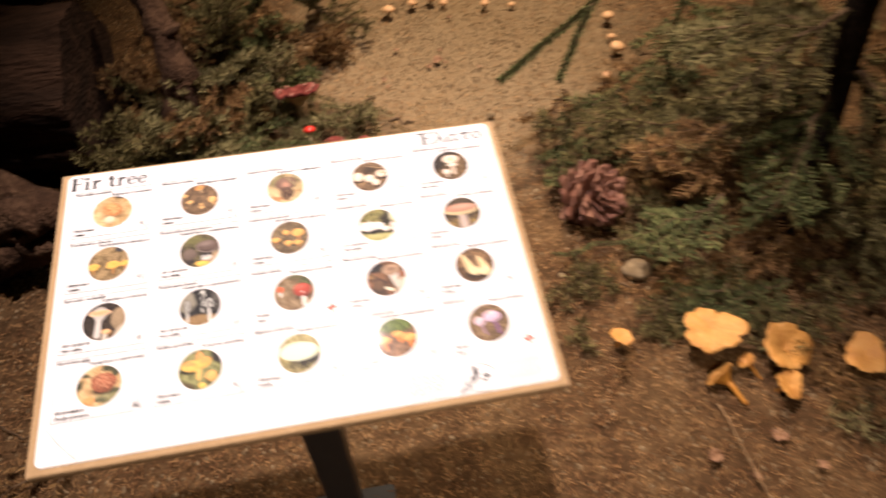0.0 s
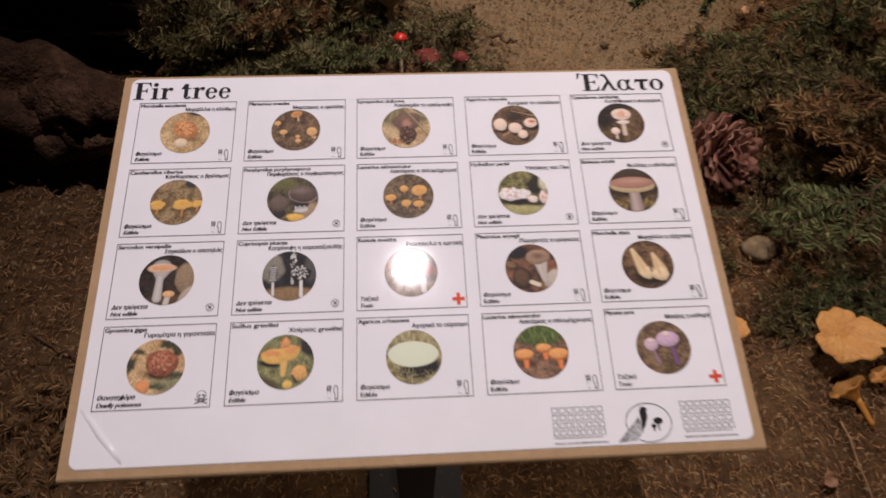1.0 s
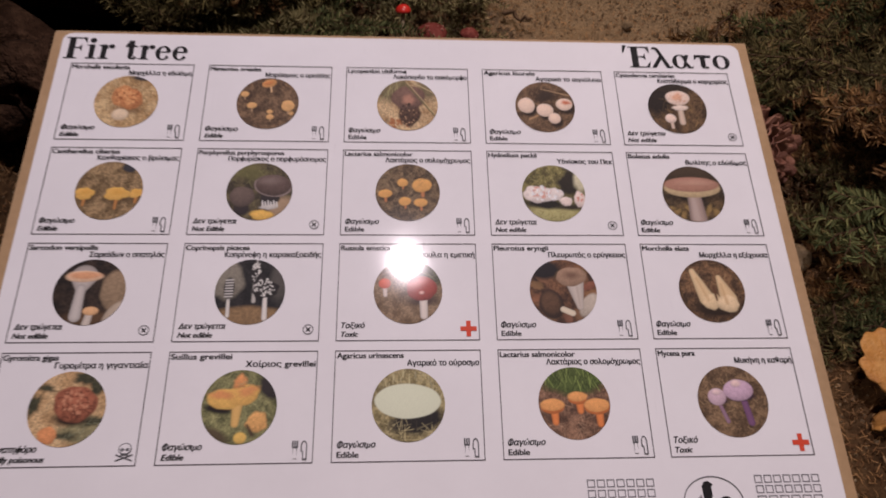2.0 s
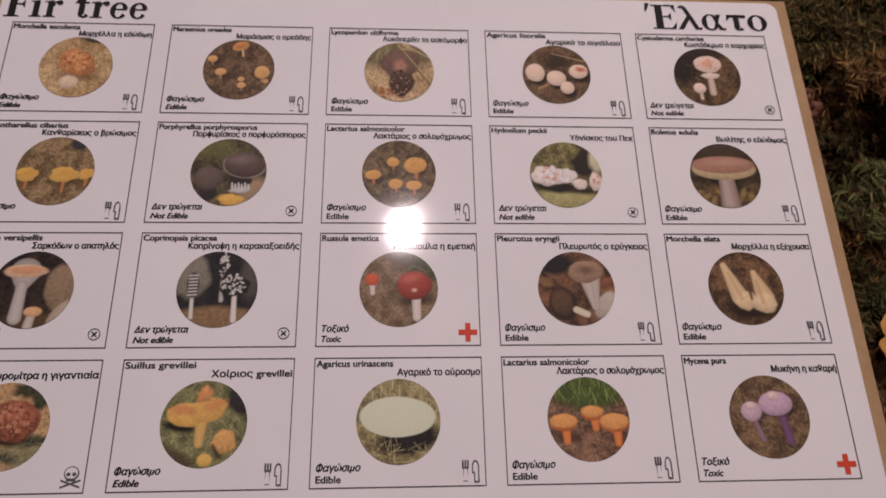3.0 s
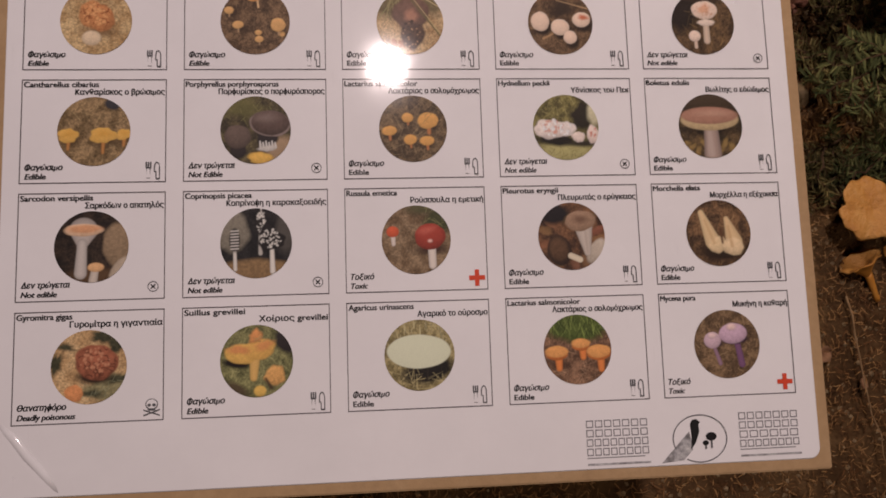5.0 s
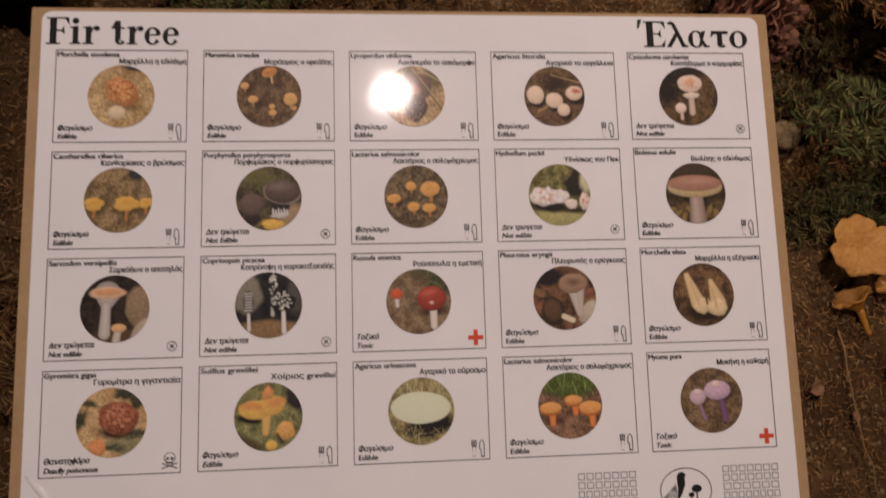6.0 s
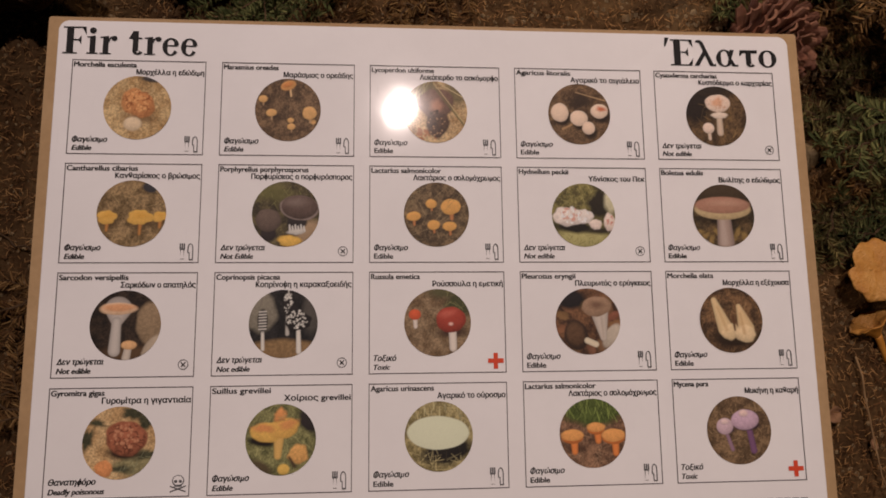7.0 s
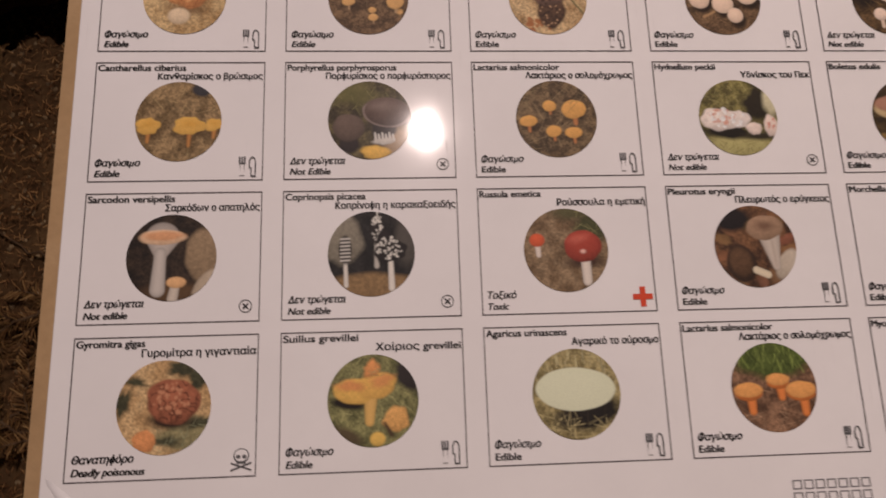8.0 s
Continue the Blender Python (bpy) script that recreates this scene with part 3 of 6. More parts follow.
def bolete(p):
    p.ground((104, 80, 52), (60, 48, 34), 4)
    p.blob(0.0, 0.75, 0.9, 0.35, (74, 58, 42), 0.3)
    for k in range(9):
        p.blob(-0.85 + 0.21 * k, -0.55 - 0.12 * (k % 3), 0.18, 0.09, (142, 112, 66), 0.06, 0.7 * k, 0.15)
    p.blob(0.0, -0.12, 0.7, 0.16, (40, 30, 22), 0.16)
    p.stroke(0.0, -0.05, 0.02, -0.88, 0.22, 0.28, (176, 148, 132), 0.04, 0.5)
    p.stroke(-0.06, -0.2, -0.04, -0.85, 0.07, 0.12, (196, 172, 156), 0.10, 0, 0.5)
    p.blob(-0.02, 0.20, 0.92, 0.34, (205, 174, 128), 0.03)
    p.blob(-0.02, 0.33, 0.90, 0.27, (176, 126, 102), 0.04, 0, 0.0, 0.25, 0.14)
    p.blob(0.1, 0.40, 0.5, 0.10, (196, 152, 126), 0.12, 0, 0.1, 0.1, keep=0.6)


def funnel_cap(p):
    p.ground((60, 46, 36), (36, 28, 24), 4)
    p.blob(0.72, 0.05, 0.42, 0.62, (152, 124, 94), 0.08, 0, 0.05, 0.3, 0.3)
    p.blob(0.2, -0.85, 0.9, 0.25, (92, 66, 44), 0.2)
    p.blob(0.85, -0.72, 0.3, 0.5, (190, 166, 140), 0.06, -0.6)
    p.stroke(-0.22, 0.42, -0.25, 0.02, 0.40, 0.14, (196, 178, 164), 0.04, 0.4)
    p.stroke(-0.25, 0.1, -0.28, -0.74, 0.13, 0.17, (204, 188, 174), 0.04, 0.4)
    p.blob(-0.22, 0.47, 0.52, 0.18, (236, 190, 150), 0.03, 0, 0.03)
    p.blob(-0.20, 0.50, 0.42, 0.11, (222, 158, 112), 0.06, 0, 0.05, 0.15)
    p.stroke(0.12, -0.6, 0.06, -0.95, 0.10, 0.12, (210, 190, 170), 0.03, 0.4)
    p.blob(0.13, -0.58, 0.22, 0.13, (232, 176, 122), 0.03)


def magpie_caps(p):
    p.ground((44, 40, 38), (26, 24, 24), 4)
    p.blob(-0.65, 0.35, 0.42, 0.65, (136, 124, 106), 0.10, 0, 0.08, 0.3, 0.3)
    p.blob(0.85, 0.3, 0.3, 0.6, (84, 76, 68), 0.15)
    p.blob(0.0, -0.78, 1.0, 0.34, (140, 108, 72), 0.12, 0, 0.05, 0.2, 0.4)
    p.stroke(-0.6, -0.1, -0.58, -0.74, 0.045, 0.055, (222, 208, 192), 0.03, 0.3)
    p.blob(-0.6, 0.1, 0.15, 0.34, (62, 56, 52), 0.04)
    for k in range(7):
        p.stroke(-0.70, -0.16 + 0.085 * k, -0.50, -0.15 + 0.085 * k, 0.018, 0.018, (212, 200, 186), 0.025)
    p.stroke(0.12, 0.3, 0.12, -0.3, 0.05, 0.06, (190, 178, 164), 0.03, 0.3)
    p.blob(0.14, 0.6, 0.15, 0.42, (44, 38, 36), 0.04)
    p.spots((232, 220, 204), 40, 0.14, 0.6, 0.12, 0.38, 0.028)
    p.stroke(0.43, 0.1, 0.46, -0.82, 0.055, 0.075, (228, 214, 198), 0.03, 0.3)
    p.blob(0.43, 0.06, 0.36, 0.28, (36, 31, 30), 0.04, 0, 0.12)
    p.blob(0.30, 0.34, 0.17, 0.22, (36, 31, 30), 0.05)
    p.spots((236, 224, 208), 56, 0.42, 0.12, 0.32, 0.27, 0.026)


def red_caps(p):
    p.ground((146, 118, 88), (112, 86, 60), 4)
    p.blob(0.75, 0.65, 0.45, 0.5, (72, 70, 42), 0.25, 0, 0.15)
    p.blob(0.2, 0.92, 0.5, 0.2, (92, 84, 54), 0.2)
    p.grass((140, 130, 84), 30, (0.2, 0.2, 1, 1), 0.35, keep=0.6)
    p.grass((92, 70, 48), 30, (-1, -1, 0.4, 0.6), 0.2, keep=0.5)
    p.blob(0.45, -0.3, 0.42, 0.14, (70, 46, 34), 0.14)
    p.stroke(0.44, -0.1, 0.46, -0.76, 0.12, 0.11, (228, 208, 190), 0.03, 0.35)
    p.blob(0.40, 0.08, 0.45, 0.38, (168, 66, 50), 0.03, 0, 0.02, 0.55, 0.12)
    p.blob(0.3, 0.26, 0.22, 0.10, (206, 104, 84), 0.12, 0.2, 0.1, 0.1, keep=0.7)
    p.blob(0.40, -0.05, 0.07, 0.05, (232, 176, 158), 0.05)
    p.stroke(-0.68, 0.2, -0.66, -0.12, 0.07, 0.06, (226, 204, 186), 0.03, 0.3)
    p.blob(-0.68, 0.24, 0.18, 0.16, (214, 92, 56), 0.03)


def oyster_caps(p):
    p.ground((126, 86, 58), (68, 46, 34), 3)
    for k in range(12):
        a = 2.4 * k
        p.blob(0.85 * math.cos(a), -0.1 + 0.75 * math.sin(a), 0.24, 0.12, (138 - 6 * (k % 4), 96 - 6 * (k % 3), 62), 0.05, a, 0.12)
    p.blob(-0.5, 0.68, 0.45, 0.3, (38, 32, 32), 0.15, 0, 0.1)
    p.blob(-0.38, -0.42, 0.36, 0.46, (62, 44, 34), 0.05, 0.2)
    p.blob(-0.40, -0.38, 0.28, 0.36, (96, 68, 48), 0.08, 0.2, 0, 0.4, 0.3)
    p.blob(0.72, -0.45, 0.22, 0.42, (196, 176, 154), 0.05, -0.6)
    p.stroke(0.36, 0.3, 0.46, -0.5, 0.28, 0.10, (206, 186, 168), 0.04, 0.35)
    p.stroke(0.42, 0.1, 0.46, -0.5, 0.04, 0.03, (168, 146, 128), 0.05, 0, 0.5)
    p.blob(0.28, 0.45, 0.47, 0.30, (166, 130, 102), 0.03, 0.08, 0.03, 0.35)
    p.blob(0.28, 0.50, 0.2, 0.11, (122, 90, 70), 0.14, 0, 0.1, 0.1)
    p.stroke(-0.05, -0.58, 0.22, -0.70, 0.09, 0.09, (226, 204, 172), 0.03, 0.2)


def halved_morels(p):
    p.ground((126, 92, 62), (74, 54, 38), 5)
    p.grass((160, 124, 84), 36, length=0.3, keep=0.6)
    p.grass((60, 42, 30), 26, length=0.3)
    p.blob(0.1, -0.55, 0.75, 0.3, (50, 36, 26), 0.2)
    p.stroke(-0.52, 0.62, -0.20, -0.25, 0.09, 0.24, (228, 192, 142), 0.04, 0.25)
    p.blob(-0.06, -0.35, 0.28, 0.26, (230, 196, 148), 0.05, 0.5, 0.06)
    p.stroke(0.26, 0.42, 0.46, -0.25, 0.08, 0.26, (226, 188, 138), 0.04, 0.25)
    p.blob(0.42, -0.42, 0.34, 0.26, (232, 198, 152), 0.05, -0.2, 0.05)
    p.stroke(0.06, 0.1, 0.10, -0.3, 0.05, 0.03, (96, 64, 42), 0.05)
    p.stroke(0.3, 0.2, 0.40, -0.4, 0.03, 0.05, (198, 152, 104), 0.06, 0, 0.6)
    p.stroke(-0.42, 0.4, -0.16, -0.3, 0.03, 0.05, (202, 158, 110), 0.06, 0, 0.6)


def brain_fungus(p):
    p.ground((212, 172, 122), (182, 142, 96), 3)
    p.blob(0.6, -0.6, 0.6, 0.45, (146, 132, 92), 0.2, 0, 0.2, 0.1, 0.5)
    for x, y, rx, ry in ((0.35, 0.82, 0.3, 0.16), (0.72, 0.6, 0.24, 0.2), (-0.88, 0.1, 0.14, 0.3), (-0.62, 0.55, 0.2, 0.10), (0.75, -0.35, 0.25, 0.12), (0.1, -0.72, 0.25, 0.1)):
        p.blob(x, y, rx, ry, (70, 66, 46), 0.10, 0.4 * x, 0.25, 0.2, 0.5)
    p.grass((150, 146, 110), 36, (-0.2, -0.95, 0.9, -0.3), 0.25, keep=0.6)
    p.blob(0.16, -0.26, 0.46, 0.2, (62, 42, 30), 0.12)
    p.blob(0.2, 0.12, 0.58, 0.48, (164, 96, 68), 0.05, 0, 0.05, 0.4, 0.4, 8)
    p.wrinkles(0.2, 0.12, 0.58, 0.48, (72, 34, 24), 6, 0.22)
    p.spots((204, 136, 100), 46, 0.18, 0.16, 0.46, 0.36, 0.04)
    p.blob(-0.38, -0.70, 0.25, 0.22, (226, 148, 92), 0.04, 0, 0.06, 0.3, 0.25)


def larch_boletes(p):
    p.ground((142, 134, 86), (98, 94, 58), 5)
    p.grass((176, 166, 112), 60, length=0.3, keep=0.5)
    p.blob(0.78, 0.55, 0.24, 0.4, (50, 42, 40), 0.12, 0.4, 0.1)
    p.blob(-0.55, -0.75, 0.35, 0.14, (88, 72, 50), 0.12, -0.5)
    p.blob(-0.55, -0.06, 0.40, 0.12, (34, 26, 22), 0.08, -0.15)
    p.stroke(-0.05, 0.1, -0.08, -0.46, 0.15, 0.10, (226, 176, 100), 0.04, 0.3)
    p.blob(-0.42, 0.2, 0.46, 0.27, (234, 180, 92), 0.04, -0.1, 0.04, 0.25)
    p.blob(0.08, 0.32, 0.44, 0.28, (230, 174, 90), 0.05, 0.25, 0.06, 0.25)
    p.blob(-0.02, 0.68, 0.18, 0.18, (226, 150, 88), 0.08, 0, 0.15)
    p.blob(-0.5, 0.32, 0.27, 0.12, (218, 136, 84), 0.10, 0, 0.15, 0.1, keep=0.8)
    p.blob(0.2, 0.42, 0.26, 0.12, (220, 142, 86), 0.10, 0.2, 0.15, 0.1, keep=0.8)
    p.grass((150, 142, 94), 16, (-0.7, 0.45, 0.3, 0.9), 0.22, keep=0.6)
    p.blob(0.50, -0.42, 0.30, 0.25, (226, 166, 96), 0.06, 0.3, 0.10, 0.3, 0.35)
    p.stroke(0.25, -0.5, 0.4, -0.75, 0.03, 0.05, (76, 58, 40), 0.06)
    p.blob(0.09, -0.83, 0.17, 0.15, (232, 184, 92), 0.04)


def white_cap(p):
    p.ground((172, 152, 104), (120, 104, 66), 5)
    p.grass((206, 190, 142), 50, (-0.95, 0.2, 0.95, 0.9), 0.4, 0.012, (1.1, 2.0), 0.6)
    p.blob(0.25, -0.45, 0.75, 0.32, (34, 29, 26), 0.14, 0.12, 0.08)
    p.grass((188, 168, 118), 60, (-1, -1, 0.9, -0.5), 0.5, 0.012, keep=0.6)
    p.grass((62, 52, 38), 26, (-0.6, -0.9, 0.9, -0.4), 0.4, 0.012)
    p.blob(-0.02, 0.10, 0.90, 0.48, (224, 219, 184), 0.03, -0.02, 0.01, 0.06, 0.02)


def pine_milk_caps(p):
    p.ground((150, 110, 82), (98, 70, 52), 6)
    p.grass((186, 146, 112), 70, (-1, -1, 1, 0.1), 0.4, keep=0.5)
    p.grass((84, 58, 42), 40, (-1, -1, 1, 0.1), 0.35, keep=0.6)
    p.blob(0.0, 0.7, 0.95, 0.5, (82, 92, 42), 0.2, 0, 0.1, 0.2, 0.4)
    p.grass((138, 148, 74), 70, (-0.8, 0.3, 0.8, 0.95), 0.55, 0.012, (0.9, 2.3), 0.6)
    p.grass((48, 56, 26), 30, (-0.8, 0.3, 0.8, 0.9), 0.5, 0.012, (0.9, 2.3), 0.7)
    for x, y, rx in ((0.1, 0.14, 0.27), (-0.62, -0.08, 0.33), (0.62, -0.10, 0.36)):
        p.blob(x + 0.08, y - 1.0 * rx, rx * 0.9, 0.14, (74, 48, 34), 0.14, keep=0.7)
        p.stroke(x + 0.05, y - 0.1, x + 0.06, y - 1.35 * rx, 0.12, 0.09, (230, 132, 68), 0.04, 0.35)
        p.blob(x, y - 0.05, rx * 0.96, rx * 0.5, (206, 116, 58), 0.03)
        p.blob(x, y + 0.03, rx, rx * 0.52, (236, 162, 92), 0.03, 0, 0.03, 0.25)


def lilac_caps(p):
    p.ground((136, 106, 76), (90, 68, 48), 5)
    p.grass((168, 136, 98), 44, length=0.3, keep=0.6)
    p.grass((74, 56, 40), 26, length=0.3)
    p.stroke(-0.42, 0.0, -0.24, -0.56, 0.05, 0.06, (152, 116, 128), 0.03, 0.3)
    p.stroke(0.30, 0.1, 0.42, -0.6, 0.09, 0.10, (124, 84, 112), 0.03, 0.35)
    p.blob(-0.40, 0.0, 0.26, 0.10, (60, 40, 50), 0.06)
    p.blob(0.22, 0.13, 0.42, 0.14, (62, 40, 52), 0.06)
    p.blob(-0.44, 0.12, 0.26, 0.24, (212, 176, 180), 0.03, 0.1, 0, 0.4)
    p.blob(0.20, 0.30, 0.43, 0.30, (208, 170, 182), 0.03, 0.05, 0, 0.4)
    p.blob(0.16, 0.50, 0.14, 0.10, (238, 200, 186), 0.08)
    p.blob(-0.44, 0.26, 0.12, 0.08, (236, 200, 190), 0.08)


PICTURES = (morel, fairy_ring, puffball, field_caps, parasol_pair, golden_caps, dark_caps, milk_caps, tooth_fungus, bolete,
            funnel_cap, magpie_caps, red_caps, oyster_caps, halved_morels, brain_fungus, larch_boletes, white_cap, pine_milk_caps, lilac_caps)


def icon(kind, x, y, p):
    """The small sign in a frame's lower corner, its centre at x, y."""
    if kind == "edible":
        for dx in (-0.0026, -0.0017, -0.0008):
            p.rect(x + dx - 0.00032, y + 0.0010, x + dx + 0.00032, y + 0.0036, "grey")
        p.rect(x - 0.0028, y + 0.0006, x - 0.0006, y + 0.0013, "grey")
        p.poly([(x - 0.0022, y + 0.0006), (x - 0.0012, y + 0.0006), (x - 0.0008, y - 0.0034), (x - 0.0026, y - 0.0034)], "paper")
        p.border(x - 0.0025, y - 0.0036, x - 0.0009, y + 0.0006, 0.00040, "grey")
        p.arc(x + 0.0019, y + 0.0012, 0.0013, 0.0024, 0, 180, 0.00045, "grey", 12)
        p.rect(x + 0.00275, y - 0.0036, x + 0.0032, y + 0.0012, "grey")
        p.rect(x + 0.0006, y - 0.0006, x + 0.00105, y + 0.0012, "grey")
        p.rect(x + 0.0006, y - 0.0008, x + 0.0017, y - 0.0005, "grey")
        p.rect(x + 0.0013, y - 0.0036, x + 0.0017, y - 0.0006, "grey")
        p.rect(x + 0.0014, y - 0.0040, x + 0.0032, y - 0.0035, "grey")
    elif kind == "not":
        p.arc(x, y, 0.0027, 0.0027, 0, 360, 0.00038, "grey", 28)
        for s in (1, -1):
            p.poly([(x - 0.0013, y - s * 0.0009), (x - 0.0009, y - s * 0.0013), (x + 0.0013, y + s * 0.0009), (x + 0.0009, y + s * 0.0013)], "black")
    elif kind == "toxic":
        p.rect(x - 0.0012, y - 0.0043, x + 0.0012, y + 0.0043, "red_cross")
        p.rect(x - 0.0043, y - 0.0012, x + 0.0043, y + 0.0012, "red_cross")
    else:
        p.disc(x, y + 0.0016, 0.0031, 0.0028, "grey", 24)
        p.disc(x, y + 0.0017, 0.0026, 0.0023, "paper", 24)
        p.rect(x - 0.0018, y - 0.0014, x + 0.0018, y - 0.0004, "grey")
        p.disc(x - 0.0012, y + 0.0012, 0.0009, 0.0008, "grey", 12)
        p.disc(x + 0.0012, y + 0.0012, 0.0009, 0.0008, "grey", 12)
        for s in (1, -1):
            p.poly([(x - 0.0040, y - s * 0.0014 - 0.0022), (x - 0.0040, y - s * 0.0014 - 0.0028), (x + 0.0040, y + s * 0.0014 - 0.0028), (x + 0.0040, y + s * 0.0014 - 0.0022)], "grey")


def thick_sides(thin, thick):
    return lambda a: thin + (thick - thin) * abs(math.cos(a)) ** 1.5


def title_letter(p, ch, x, y, h, ink="black"):
    """A bold letter with serifs, h its capital height; returns its advance."""
    def R(x0, y0, x1, y1):
        p.rect(x + x0 * h, y + y0 * h, x + x1 * h, y + y1 * h, ink)

    def P(*pts):
        p.poly([(x + u * h, y + v * h) for u, v in pts], ink)

    def A(cx, cy, rx, ry, a0, a1, w0, w1):
        f = thick_sides(w0 * h, w1 * h)
        p.arc(x + cx * h, y + cy * h, rx * h, ry * h, a0, a1, f, ink, 28)

    def D(cx, cy, r):
        p.disc(x + cx * h, y + cy * h, r * h, r * h, ink, 20)

    if ch in "FE":
        R(0.11, 0.04, 0.33, 0.96), R(0.0, 0.0, 0.46 if ch == "F" else 0.7, 0.045), R(0.0, 0.955, 0.72, 1.0)
        P((0.6, 0.955), (0.72, 0.955), (0.74, 0.7)), R(0.33, 0.49, 0.56, 0.535), P((0.48, 0.515), (0.58, 0.68), (0.58, 0.35))
        if ch == "E":
            P((0.58, 0.045), (0.70, 0.045), (0.74, 0.3))
        return 0.76
    if ch in "ir":
        R(0.09, 0.04, 0.27, 0.64), R(0.0, 0.0, 0.36, 0.045), P((0.0, 0.6), (0.09, 0.6), (0.27, 0.68), (0.27, 0.64), (0.0, 0.64))
        if ch == "i":
            D(0.18, 0.87, 0.11)
            return 0.42
        A(0.42, 0.45, 0.17, 0.22, 60, 180, 0.06, 0.05), D(0.45, 0.59, 0.095)
        return 0.58
    if ch == "t":
        R(0.12, 0.14, 0.30, 0.88), R(0.0, 0.585, 0.42, 0.64), P((0.0, 0.6), (0.12, 0.88), (0.2, 0.88), (0.2, 0.6))
        A(0.29, 0.15, 0.17, 0.16, 180, 340, 0.07, 0.15)
        return 0.50
    if ch == "e":
        A(0.27, 0.315, 0.27, 0.335, 15, 325, 0.055, 0.17), R(0.1, 0.335, 0.5, 0.385), A(0.27, 0.38, 0.265, 0.27, 0, 90, 0.055, 0.15)
        return 0.60
    if ch == "o":
        A(0.3, 0.315, 0.3, 0.335, 0, 360, 0.05, 0.17)
        return 0.66
    if ch == "a":
        A(0.27, 0.315, 0.27, 0.335, 20, 340, 0.05, 0.16), P((0.46, 0.64), (0.60, 0.64), (0.50, 0.3), (0.62, 0.06), (0.72, 0.08), (0.70, 0.0), (0.52, 0.0), (0.40, 0.3))
        return 0.76
    if ch == "T":
        R(0.02, 0.52, 0.60, 0.64), P((0.0, 0.42), (0.05, 0.42), (0.14, 0.6), (0.03, 0.6)), R(0.22, 0.1, 0.39, 0.55), A(0.37, 0.12, 0.15, 0.13, 180, 330, 0.06, 0.14)
        return 0.64
    if ch == "L":
        P((0.10, 0.98), (0.22, 1.0), (0.32, 0.9), (0.64, 0.06), (0.72, 0.1), (0.72, 0.0), (0.52, 0.0), (0.20, 0.88), (0.06, 0.9))
        P((0.34, 0.62), (0.42, 0.5), (0.16, 0.0), (0.0, 0.0))
        return 0.74
    if ch == "'":
        P((0.0, 0.72), (0.05, 0.72), (0.17, 1.06), (0.03, 1.06))
        return 0.20
    return 0.34


